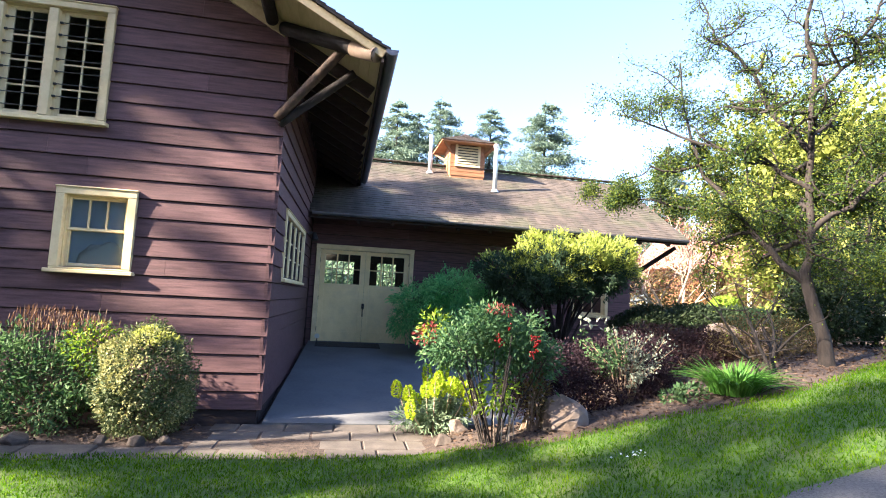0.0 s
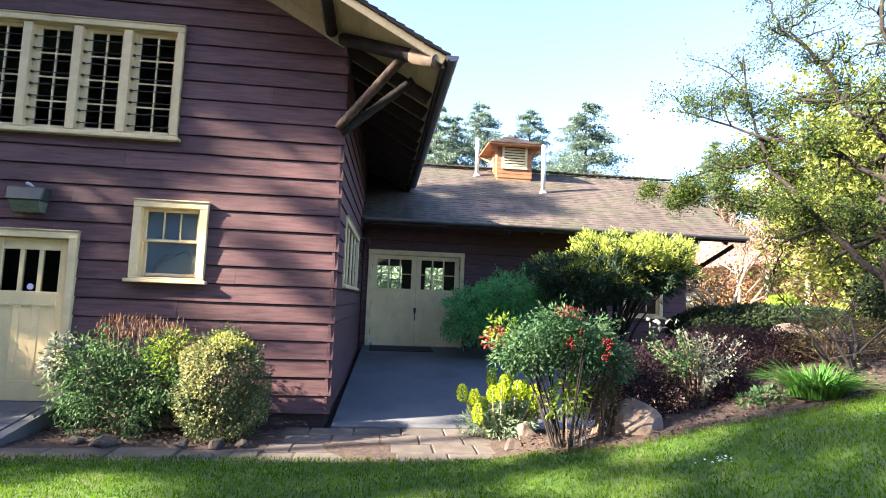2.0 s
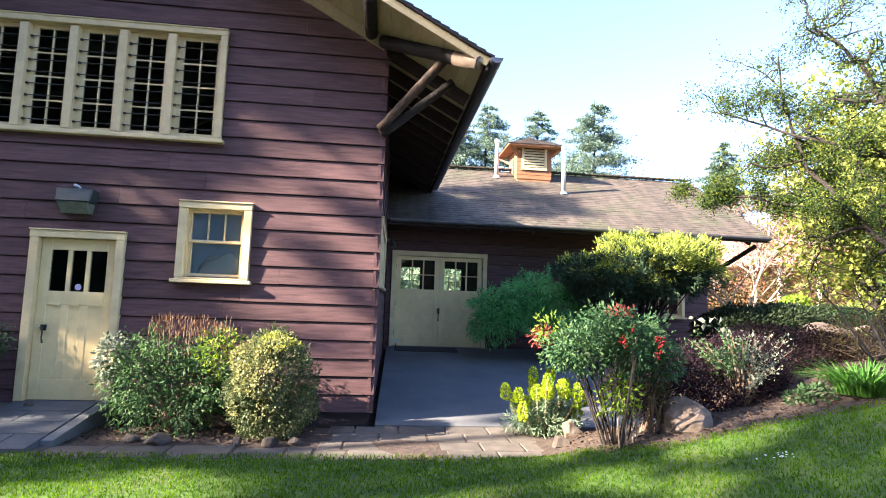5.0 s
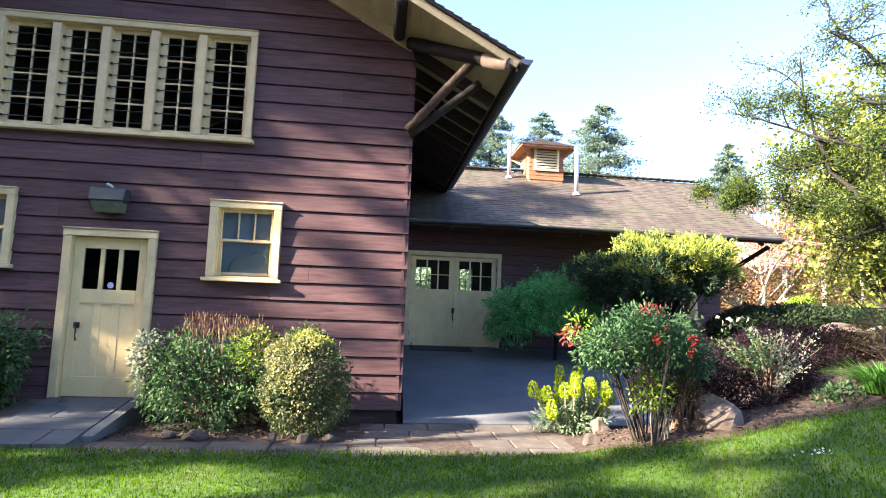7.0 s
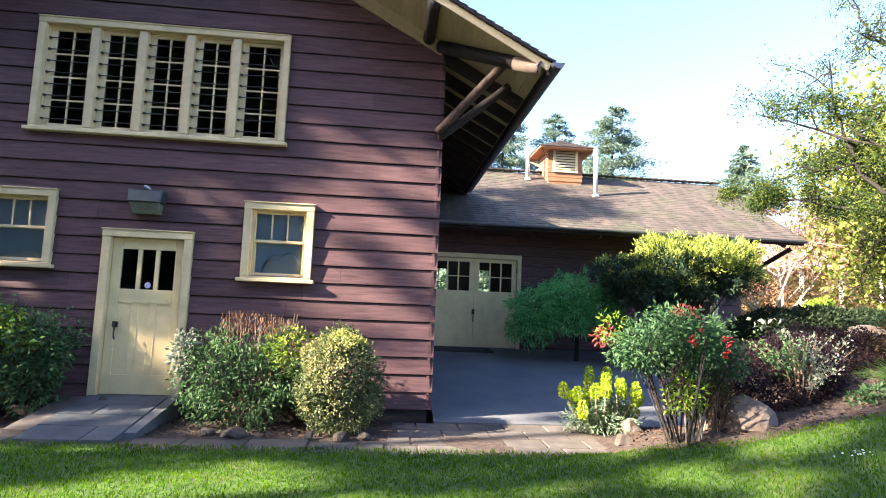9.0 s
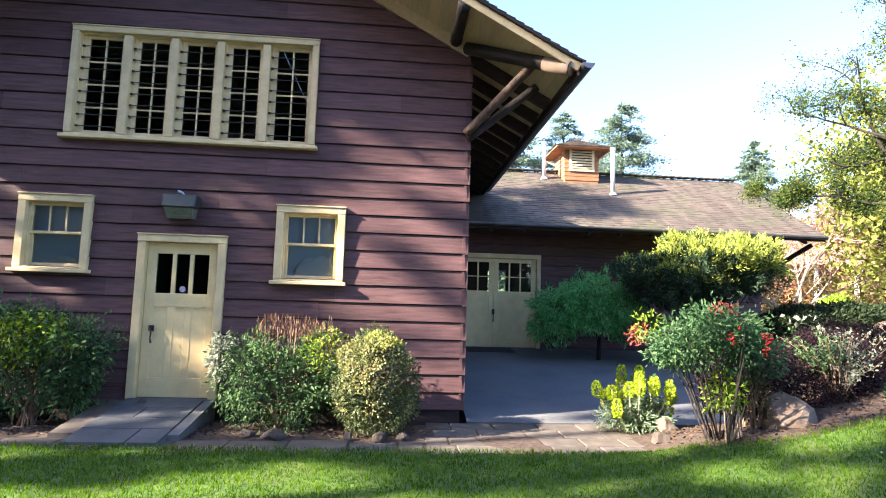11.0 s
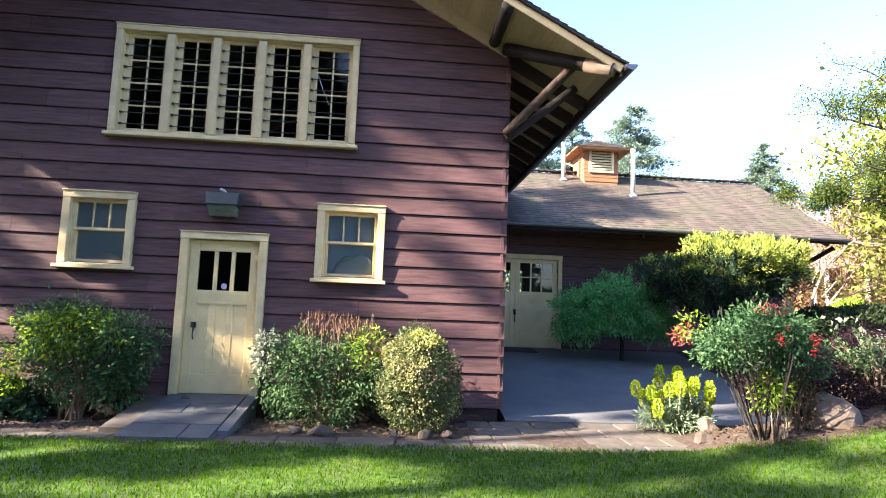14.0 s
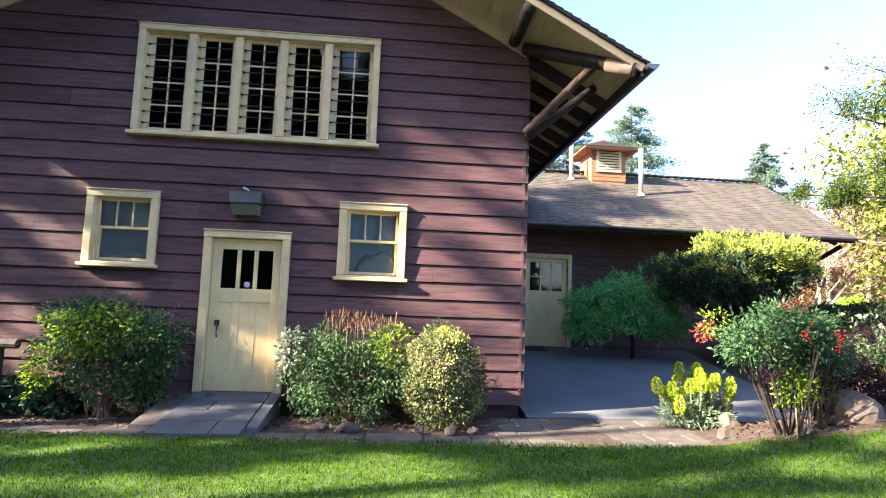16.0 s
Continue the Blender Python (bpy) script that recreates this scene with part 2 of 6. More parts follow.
L_YELLOW = leafy("sunlit yellow foliage", (0.08, 0.105, 0.018), (0.165, 0.19, 0.035), (0.28, 0.28, 0.07), 0.4)
L_PINK = leafy("pinkish spring foliage", (0.12, 0.0496, 0.044), (0.192, 0.088, 0.076), (0.272, 0.152, 0.128), 0.35)
# far needles: distance haze mixed into the colour, paler than the near ones
L_CONIFER_HAZE = leafy("conifer needles", (0.0576, 0.0936, 0.0688), (0.1116, 0.1599, 0.1161), (0.1872, 0.2418, 0.1806), 0.35)
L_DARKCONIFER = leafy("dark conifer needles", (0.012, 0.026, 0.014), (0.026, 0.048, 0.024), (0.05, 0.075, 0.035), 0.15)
L_HEDGE = leafy("dark hedge leaves", (0.009, 0.018, 0.0072), (0.021, 0.036, 0.0132), (0.045, 0.066, 0.024), 0.2)
L_GRASS = leafy("grass blades", (0.02, 0.066, 0.002), (0.06, 0.14, 0.003), (0.15, 0.235, 0.005), 0.5, 0.9, gloss=0.04)
L_DAISY = leafy("white petals", (0.6, 0.6, 0.58), (0.75, 0.75, 0.72), (0.85, 0.85, 0.82), 0.2)
L_LITTER = leafy("bark chips", (0.036, 0.0216, 0.0144), (0.072, 0.0468, 0.0324), (0.1296, 0.0972, 0.0684), 0.0, 0.9)


# ---------------------------------------------------------------- mesh helpers
def link(name, mesh, mats, parent=None, label="", smooth=False):
    for m in mats if isinstance(mats, (list, tuple)) else [mats]:
        mesh.materials.append(m)
    if smooth:
        mesh.polygons.foreach_set("use_smooth", [True] * len(mesh.polygons))
    ob = new(name, mesh)
    if parent is not None:
        ob.parent = parent
    if label:
        ob["label"] = label
    return ob


def part(name, bm, mat, parent=None, label="", smooth=False):
    mesh = bpy.data.meshes.new(name)
    bm.to_mesh(mesh)
    bm.free()
    return link(name, mesh, mat, parent, label, smooth)


def thing(name, at, label, category, group="", kind=""):
    ob = new(name)
    ob.location = at
    return tagged(ob, label, category, group, kind)


def solid(bm, pts):
    """A hexahedron from eight corners: four below, four above, both the same way round."""
    v = [bm.verts.new(p) for p in pts]
    for f in ((3, 2, 1, 0), (4, 5, 6, 7), (0, 1, 5, 4), (1, 2, 6, 5), (2, 3, 7, 6), (3, 0, 4, 7)):
        bm.faces.new([v[i] for i in f])
    return v


def box(bm, x0, x1, y0, y1, z0, z1):
    return solid(bm, [(x0, y0, z0), (x1, y0, z0), (x1, y1, z0), (x0, y1, z0), (x0, y0, z1), (x1, y0, z1), (x1, y1, z1), (x0, y1, z1)])


def boxes(*rows):
    bm = bmesh.new()
    for r in rows:
        box(bm, *r)
    return bm


def soften(bm, size):
    bmesh.ops.bevel(bm, geom=list(bm.edges), offset=size, segments=1, affect="EDGES", clamp_overlap=True)
    return bm


def bar(bm, a, b, w, h, up=(0, 0, 1)):
    """A straight bar of w by h from a to b."""
    a, b = Vector(a), Vector(b)
    d = (b - a).normalized()
    s = d.cross(Vector(up)).normalized()
    u = s.cross(d)
    c = [(-1, -1), (1, -1), (1, 1), (-1, 1)]
    solid(bm, [a + s * (w / 2 * i) + u * (h / 2 * j) for i, j in c] + [b + s * (w / 2 * i) + u * (h / 2 * j) for i, j in c])


def tube(bm, pts, radii, sides=8, cap=True, rough=0.0, seed=0):
    rng = random.Random(seed)
    rings, prev = [], None
    pts = [Vector(p) for p in pts]
    for i, p in enumerate(pts):
        d = (pts[min(i + 1, len(pts) - 1)] - pts[max(i - 1, 0)]).normalized()
        s = d.cross(prev if prev is not None and abs(d.dot(prev)) < 0.95 else (Vector((0, 0, 1)) if abs(d.z) < 0.9 else Vector((1, 0, 0)))).normalized()
        u = s.cross(d)
        prev = u if prev is None else prev
        rings.append([bm.verts.new(p + (s * math.cos(k) + u * math.sin(k)) * radii[i] * (1 + rough * rng.uniform(-1, 1)))
                      for k in (2 * math.pi * j / sides for j in range(sides))])
    for a, b in zip(rings, rings[1:]):
        for j in range(sides):
            bm.faces.new((a[j], a[(j + 1) % sides], b[(j + 1) % sides], b[j]))
    if cap:
        bm.faces.new(rings[0][::-1]), bm.faces.new(rings[-1])
    return rings


def leaf_cards(name, P, D, L, W, mat, parent=None, label="", fold=0.25, seed=0):
    """Folded diamond leaves: P base points, D directions, L lengths, W widths."""
    rng = np.random.default_rng(seed)
    P, D = np.asarray(P, float), np.asarray(D, float)
    n = len(P)
    D = D / (np.linalg.norm(D, axis=1, keepdims=True) + 1e-9)
    R = rng.normal(size=(n, 3))
    S = np.cross(D, R)
    S /= np.linalg.norm(S, axis=1, keepdims=True) + 1e-9
    U = np.cross(S, D)
    L, W = np.broadcast_to(L, n)[:, None], np.broadcast_to(W, n)[:, None]
    mid = P + D * L * 0.45
    V = np.stack([P, mid + S * W / 2 + U * W * fold, P + D * L, mid - S * W / 2 + U * W * fold], 1).reshape(-1, 3)
    i = np.arange(n)[:, None] * 4
    F = np.concatenate([i + [0, 1, 2], i + [0, 2, 3]], 1).reshape(-1)
    mesh = bpy.data.meshes.new(name)
    mesh.vertices.add(4 * n)
    mesh.vertices.foreach_set("co", V.ravel())
    mesh.loops.add(6 * n)
    mesh.loops.foreach_set("vertex_index", F.astype(np.int32))
    mesh.polygons.add(2 * n)
    mesh.polygons.foreach_set("loop_start", np.arange(0, 6 * n, 3, dtype=np.int32))
    mesh.update(calc_edges=True)
    return link(name, mesh, mat, parent, label)


def lump(p, scale, seed):
    return noise.noise(Vector(p) * scale + Vector((seed * 7.3, seed * 3.1, seed * 5.7)))


def shell_points(lobes, n, inner=0.6, seed=0, lumpy=0.25, freq=2.5, floor=None):
    """Points in the outer shell of a union of ellipsoids (centre and radii), uneven; and their outward directions."""
    rng = np.random.default_rng(seed)
    lobes = np.asarray(lobes, float)
    size = np.array([(a * b + b * c + a * c) for *_, a, b, c in lobes])
    pick = rng.choice(len(lobes), n, p=size / size.sum())
    d = rng.normal(size=(n, 3))
    d /= np.linalg.norm(d, axis=1, keepdims=True)
    r = inner + (1 - inner) * rng.random(n) ** 0.6
    bump = np.array([lump(lobes[k, :3] + e * lobes[k, 3:], freq, seed) for k, e in zip(pick, d)])
    p = lobes[pick, :3] + d * lobes[pick, 3:] * (r * (1 + lumpy * bump))[:, None]
    o = d / lobes[pick, 3:]
    o /= np.linalg.norm(o, axis=1, keepdims=True)
    keep = np.ones(n, bool)
    for k, l in enumerate(lobes):
        keep &= (pick == k) | ((((p - l[:3]) / l[3:]) ** 2).sum(1) > 0.45)
    if floor is not None:
        keep &= p[:, 2] > floor
    return p[keep], o[keep], d[keep]


def shrub(name, label, category, base, lobes, n, leaf, mat, seed=1, stems=10, stem_mat=None, droop=0.0, inner=0.55, lumpy=0.3, freq=2.5,
          wide=0.5, spread=0.9, group="", stem_r=0.012, clump=0, clump_r=0.07):
    """A bush: stems from its base, and leaves in the shell of its lobes. Lobes are relative to the base."""
    rng = np.random.default_rng(seed)
    top = thing(name, base, label, category, group)
    p, o, d = shell_points(lobes, n, inner, seed, lumpy, freq, 0.02)
    if clump:
        k = rng.permutation(len(p))[: max(1, len(p) // clump)]
        p, o = np.repeat(p[k], clump, 0), np.repeat(o[k], clump, 0)
        tilt = np.repeat(rng.normal(size=(len(k), 3)) * 0.5, clump, 0)
        p = p + rng.normal(size=p.shape) * clump_r + tilt * 0.02
        o = o + tilt
    D = o + rng.normal(size=o.shape) * spread + [0, 0, 0.15 - droop]
    L = leaf * rng.uniform(0.6, 1.25, len(p))
    leaf_cards("foliage", p, D, L, L * wide, mat, top, seed=seed)
    if stems:
        bm = bmesh.new()
        for k in range(stems):
            e = p[rng.integers(len(p))]
            a = np.array([rng.normal() * 0.06, rng.normal() * 0.06, -0.03])
            m = a * 0.5 + e * 0.5 + rng.normal(size=3) * 0.04
            m[:2] = a[:2] * 0.65 + e[:2] * 0.35
            tube(bm, [a, m, e * 0.95], [stem_r, stem_r * 0.75, stem_r * 0.35], 5, False)
        part("branchwork", bm, stem_mat or M_STEM, top)["kind"] = "stuff"
    return top


def smooth(a, b, x):
    t = min(1.0, max(0.0, (x - a) / (b - a)))
    return t * t * (3 - 2 * t)


def ground_z(x, y):
    """Height of the ground: level before the house, a bank that rises to the east, a slope up the paved court."""
    soft = math.log1p(math.exp(min(30, (x - 0.75) * 3.2))) / 3.2
    bank = 0.215 * soft * (1 - smooth(5.7, 5.95, y) * (1 - smooth(1.0, 1.4, x)))
    bank = bank if bank < 0.8 else 0.8 + 0.45 * math.tanh((bank - 0.8) / 0.45)
    low = 1 - 0.32 * smooth(8.0, 12.0, y) * (1 - smooth(11, 16, x))
    court = 0.083 * min(max(y - 7.4, 0.0), 6.2) - 0.12 * smooth(7.2, 7.6, y)
    w = smooth(6.1, 7.3, y)
    edge = 0.75 * smooth(8.0, 11.0, y)
    mix = court + (bank * low - court) * smooth(3.2 + edge, 4.4 + edge, x)
    z = bank * (1 - w) + mix * w
    far = smooth(16, 60, math.hypot(x, y))
    return z + far * 0.8 + 0.015 * lump((x, y, 0), 0.9, 3)


# ---------------------------------------------------------------- ground
def sheet(name, xs, ys, mat, lift=0.0, inside=None, label="", category="", kind="structure"):
    verts, index, faces = [], {}, []
    for i, x in enumerate(xs):
        for j, y in enumerate(ys):
            index[i, j] = len(verts)
            verts.append((x, y, ground_z(x, y) + (lift(x, y) if callable(lift) else lift)))
    for i in range(len(xs) - 1):
        for j in range(len(ys) - 1):
            if inside is None or inside((xs[i] + xs[i + 1]) / 2, (ys[j] + ys[j + 1]) / 2):
                faces.append((index[i, j], index[i + 1, j], index[i + 1, j + 1], index[i, j + 1]))
    mesh = bpy.data.meshes.new(name)
    mesh.from_pydata(verts, [], faces)
    ob = link(name, mesh, mat, smooth=True)
    return tagged(ob, label, category, kind=kind)


def steps(a, b, s):
    return list(np.arange(a, b + s / 2, s))


rng = np.random.default_rng(4)
GX = [-400, -200, -100, -60, -40, -25] + steps(-16, 16, 0.25) + [18, 20, 23, 27, 32, 40, 60, 100, 200, 400]
GY = [-400, -200, -100, -60, -40, -25, -15, -10, -6] + steps(-3, 16, 0.25) + [18, 20, 23, 27, 32, 40, 60, 100, 200, 400]
sheet("ground", GX, GY, M_SOIL, label="brown bark mulch and soil beds", category="ground")


def lawn_edge(x):
    """Where the lawn ends, towards the house."""
    e = 5.96 - 0.06 * smooth(-2, 1, x)
    e -= 0.50 * smooth(0.9, 2.2, x) + 0.10 * smooth(3.0, 4.2, x)
    e += 0.75 * smooth(4.6, 7.5, x) + 0.12 * (x - 7.5) * (x > 7.5)
    e += 0.05 * smooth(-4.5, -7, x) * 2
    return e + 0.02 * lump((x, 0, 0), 2.3, 5)


def gravel_edge(x):
    return 1.9 + 1.50 * smooth(0.6, 3.0, x) + 0.08 * max(0.0, x - 3.0)


def lawn_lift(x, y):
    return 0.03 - 0.05 * smooth(lawn_edge(x) - 0.10, lawn_edge(x) + 0.02, y) - 0.05 * (1 - smooth(gravel_edge(x) - 0.05, gravel_edge(x) + 0.1, y))


sheet("lawn", steps(-14, 14, 0.12), steps(1.0, 8.6, 0.12), M_LAWN, lawn_lift, lambda x, y: gravel_edge(x) - 0.2 < y < lawn_edge(x) + 0.1,
      "mown green lawn sloping up towards the path", "lawn")
sheet("gravel_path", steps(-14, 14, 0.5), steps(-2.6, 8, 0.5), M_GRAVEL, 0.012, lambda x, y: y < gravel_edge(x) + 0.4,
      "grey fine gravel footpath", "path")
sheet("far_lawn", steps(8, 34, 1.0), steps(14.5, 44, 1.0), M_FARLAWN, 0.03, lambda x, y: x > 8.5 + 0.15 * (y - 14), "sunlit lawn behind the low building", "lawn")
sheet("far_drive", steps(9, 44, 1.0), steps(17, 30, 1.0), M_GRAVEL, 0.05, lambda x, y: abs(y - (21.5 + 0.12 * x)) < 1.6, "pale gravel drive across the far lawn", "driveway")

# grass blades on the part of the lawn beside the walk
rng = np.random.default_rng(4)
gp = []
while len(gp) < 140000:
    x, y = rng.uniform(-9.5, 9.5), rng.uniform(2.4, 7.2)
    if gravel_edge(x) + 0.02 * rng.normal() < y < lawn_edge(x) + 0.03 * rng.normal():
        gp.append((x, y, ground_z(x, y) + 0.022))
gp = np.array(gp)
gd = rng.normal(size=gp.shape) * [0.45, 0.45, 0.1] + [0, 0, 1]
gl = rng.uniform(0.022, 0.055, len(gp))
blades = leaf_cards("grass", gp, gd, gl, 0.0075 + 0 * gl, L_GRASS, seed=5)
tagged(blades, "short green grass blades of the lawn", "grass", kind="stuff")
# bark chips on the beds
cp = []
while len(cp) < 5200:
    x = rng.uniform(-8, 8)
    y = lawn_edge(x) + rng.uniform(0.02, 1.6)
    if x > 1.25 or (x < -1.5 and y > 6.45):
        cp.append((x, y, ground_z(x, y) + 0.012))
cp = np.array(cp)
chips = leaf_cards("bark_chips", cp, rng.normal(size=cp.shape) * [1, 1, 0.15], rng.uniform(0.03, 0.08, len(cp)), rng.uniform(0.012, 0.03, len(cp)), L_LITTER, fold=0.1, seed=6)
tagged(chips, "brown bark chips on the planting beds", "mulch", kind="stuff")

# ---------------------------------------------------------------- main house
FY, CX, CORNER, HALF = 7.46, -4.54, -0.88, 3.66       # facade plane, gable centre, east corner, half width
SLOPE, SOF = 0.545, 5.07                              # roof slope, soffit height over the corner
EXPO, Z0 = 0.2475, 0.147
EAVE_X, VERGE_Y = 0.30, 6.48


def course(k):
    """Lower edge of the k-th board of the house: the boards grow a little wider upwards."""
    return Z0 + 0.2217 * k + 0.00055 * k * k


def soffit_z(x):
    return SOF + SLOPE * (HALF - abs(x - CX))


house = thing("house", (CX, FY, 0), "brown clapboard gabled house with cream trim and deep log-braced eaves", "house")
OFF = Vector(house.location)


def hpart(name, bm, mat, parent=None, label="", smooth=False):
    """A part of the house, its mesh in world places."""
    ob = part(name, bm, mat, parent or house, label, smooth)
    if parent is None:
        ob.matrix_parent_inverse = Matrix.Translation(-OFF)
    return ob


OPEN = [(-6.07, -2.985, 3.555, 4.96), (-6.515, -5.715, 1.83, 2.705), (-3.335, -2.53, 1.775, 2.69), (-5.02, -4.05, 0.20, 2.24)]


def cells(bm, a0, a1, z0, z1, holes, put):
    """Wall blocks between openings."""
    zs = sorted({z0, z1, *[z for h in holes for z in h[2:]]})
    for lo, hi in zip(zs, zs[1:]):
        cut = sorted([(h[0], h[1]) for h in holes if h[2] < hi - 1e-4 and h[3] > lo + 1e-4])
        x = a0
        for c0, c1 in cut + [(a1, a1)]:
            if c0 > x + 1e-4:
                at_ = sorted({x, c0, *[e for h in holes for e in h[:2] if x < e < c0]})
                for p0, p1 in zip(at_, at_[1:]):
                    put(bm, p0, p1, lo, hi)
            x = max(x, c1)
    bmesh.ops.remove_doubles(bm, verts=bm.verts, dist=0.001)


bm = bmesh.new()
cells(bm, CX - HALF + 0.03, CORNER - 0.03, -0.3, SOF - 0.02, OPEN, lambda b, x0, x1, lo, hi: box(b, x0, x1, FY + 0.03, FY + 0.18, lo, hi))
apex = soffit_z(CX)
solid(bm, [(CX - HALF, FY + 0.03, SOF - 0.021), (CORNER, FY + 0.03, SOF - 0.021), (CORNER, FY + 0.18, SOF - 0.021), (CX - HALF, FY + 0.18, SOF - 0.021),
           (CX - 0.01, FY + 0.03, apex - 0.02), (CX + 0.01, FY + 0.03, apex - 0.02), (CX + 0.01, FY + 0.18, apex - 0.02), (CX - 0.01, FY + 0.18, apex - 0.02)])
front = hpart("front_wall", bm, M_RAFTER)
bm = bmesh.new()
SX1 = -0.74                                            # the east wall runs slightly out of square
SWIN = (8.70, 11.75, 1.82, 2.80)


def side_x(y):
    return CORNER + (SX1 - CORNER) * (y - FY) / (13.5 - FY)


def side_block(b, y0, y1, lo, hi, out=-0.03, thick=0.15):
    solid(b, [(side_x(y0) + out - thick, y0, lo), (side_x(y0) + out, y0, lo), (side_x(y1) + out, y1, lo), (side_x(y1) + out - thick, y1, lo),
              (side_x(y0) + out - thick, y0, hi), (side_x(y0) + out, y0, hi), (side_x(y1) + out, y1, hi), (side_x(y1) + out - thick, y1, hi)])


cells(bm, FY + 0.18, 14.2, -0.3, SOF, [SWIN], side_block)
side = hpart("side_wall", bm, M_RAFTER)
bm = boxes((CX - HALF, CX - HALF + 0.15, FY + 0.18, 16, -0.3, SOF), (CX - HALF + 0.15, SX1 - 0.2, 15.85, 16, -0.3, SOF),
           (CX - HALF + 0.15, CORNER - 0.2, FY + 0.18, 15.85, -0.1, 0.18), (CX - HALF + 0.15, CORNER - 0.2, FY + 0.18, 15.85, 3.0, 3.2))
solid(bm, [(CX - HALF + 0.15, 15.85, SOF + 0.001), (SX1 - 0.2, 15.85, SOF + 0.001), (SX1 - 0.2, 16, SOF + 0.001), (CX - HALF + 0.15, 16, SOF + 0.001),
           (CX - 0.01, 15.85, apex), (CX + 0.01, 15.85, apex), (CX + 0.01, 16, apex), (CX - 0.01, 16, apex)])
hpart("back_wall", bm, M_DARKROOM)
hpart("foundation", soften(boxes((CX - HALF + 0.1, CORNER - 0.09, FY + 0.04, FY + 0.3, -0.2, 0.16)), 0.01), M_CONCRETE, label="rough dark concrete foundation")

rng_b = random.Random(11)


def board_piece(bm, xa0, xb0, xa1, xb1, z0, z1, t0, t1, place):
    """A tapered board from z0 to z1, thick below and thin above; place(x, out, z) sets it in the world."""
    solid(bm, [place(xa0, t0, z0), place(xb0, t0, z0), place(xb0, -0.02, z0), place(xa0, -0.02, z0),
               place(xa1, t1, z1), place(xb1, t1, z1), place(xb1, -0.02, z1), place(xa1, -0.02, z1)])


def clapboards(parent, a0, a1, z_end, holes, place, limit=None, seams=3.6, rise=course, mat=None):
    """Boards up a wall, each an object of its own, cut round the openings; dark gaps stand in for lap shadow."""
    z, k = rise(0), 0
    while z < z_end:
        # ends 14 mm short: the dark backing draws the shadow line under each board
        z1 = min(rise(k + 1) - 0.014, z_end + 0.05)
        lo0, hi0, lo1, hi1 = a0, a1, a0, a1
        if limit:
            lo0, hi0 = max(a0, limit(z)[0]), min(a1, limit(z)[1])
            lo1, hi1 = max(a0, limit(z1)[0]), min(a1, limit(z1)[1])
            if hi1 - lo1 < 0.05:
                break
        cuts = [lo0]
        x = lo0 + rng_b.uniform(0.8, seams)
        while x < hi0 - 0.7:
            cuts.append(x)
            x += rng_b.uniform(0.7, 1.0) * seams
        cuts.append(hi0)
        segs = []
        for s0, s1 in zip(cuts, cuts[1:]):
            full = sorted((h[0], h[1]) for h in holes if h[2] < z + 0.01 and h[3] > z1 - 0.01 and h[1] > s0 and h[0] < s1)
            x = s0
            for c0, c1 in full:
                if c0 - x > 0.01:
                    segs.append((x, c0))
                x = max(x, c1)
            if s1 - x > 0.01:
                segs.append((x, s1))
        for s0, s1 in segs:
            bm = bmesh.new()
            ps = sorted({s0, s1, *[min(max(h[i], s0), s1) for h in holes for i in (0, 1)]})
            jig = rng_b.uniform(-0.003, 0.003)
            for p0, p1 in zip(ps, ps[1:]):
                if p1 - p0 < 0.004:
                    continue
                m = (p0 + p1) / 2
                lo, hi = z + jig, z1
                for h in holes:
                    if h[0] < m < h[1] and h[2] < hi and h[3] > lo:
                        lo, hi = (lo, h[2]) if h[2] > lo + 0.01 else (h[3], hi)
                if hi - lo < 0.01:
                    continue
                f0, f1 = (lo - z) / (z1 - z), (hi - z) / (z1 - z)
                e0 = p0 + (0.0015 if p0 == s0 and abs(p0 - lo0) > 1e-4 else 0)
                e1 = p1 - (0.0015 if p1 == s1 and abs(p1 - hi0) > 1e-4 else 0)
                u0 = lo1 if abs(p0 - lo0) < 1e-4 else e0
                u1 = hi1 if abs(p1 - hi0) < 1e-4 else e1
                n = max(1, int((e1 - e0) / 0.5))
                for q in range(n):
                    g0, g1 = q / n, (q + 1) / n
                    board_piece(bm, e0 + (e1 - e0) * g0, e0 + (e1 - e0) * g1, u0 + (u1 - u0) * g0, u0 + (u1 - u0) * g1, lo, hi,
                                0.032 - 0.020 * f0, 0.032 - 0.020 * f1, place)
            if not len(bm.verts):
                bm.free()
                continue
            bmesh.ops.remove_doubles(bm, verts=bm.verts, dist=0.0005)
            for v in bm.verts:
                v.co.z += 0.004 * lump((v.co.x * 2.1, v.co.y * 2.1, v.co.z), 1.3, k % 7)
            part("siding_board", bm, mat or M_SIDING, parent)
        k += 1
        z = rise(k)


clapboards(front, CX - HALF - 0.02, CORNER + 0.028, apex - 0.12, OPEN, lambda a, out, z: (a, FY + 0.03 - out, z),
           lambda z: (CX - (apex - 0.10 - z) / SLOPE, CX + (apex - 0.10 - z) / SLOPE))
clapboards(side, FY + 0.0, 13.5, SOF, [SWIN], lambda a, out, z: (side_x(a) - 0.03 + out, a, z))


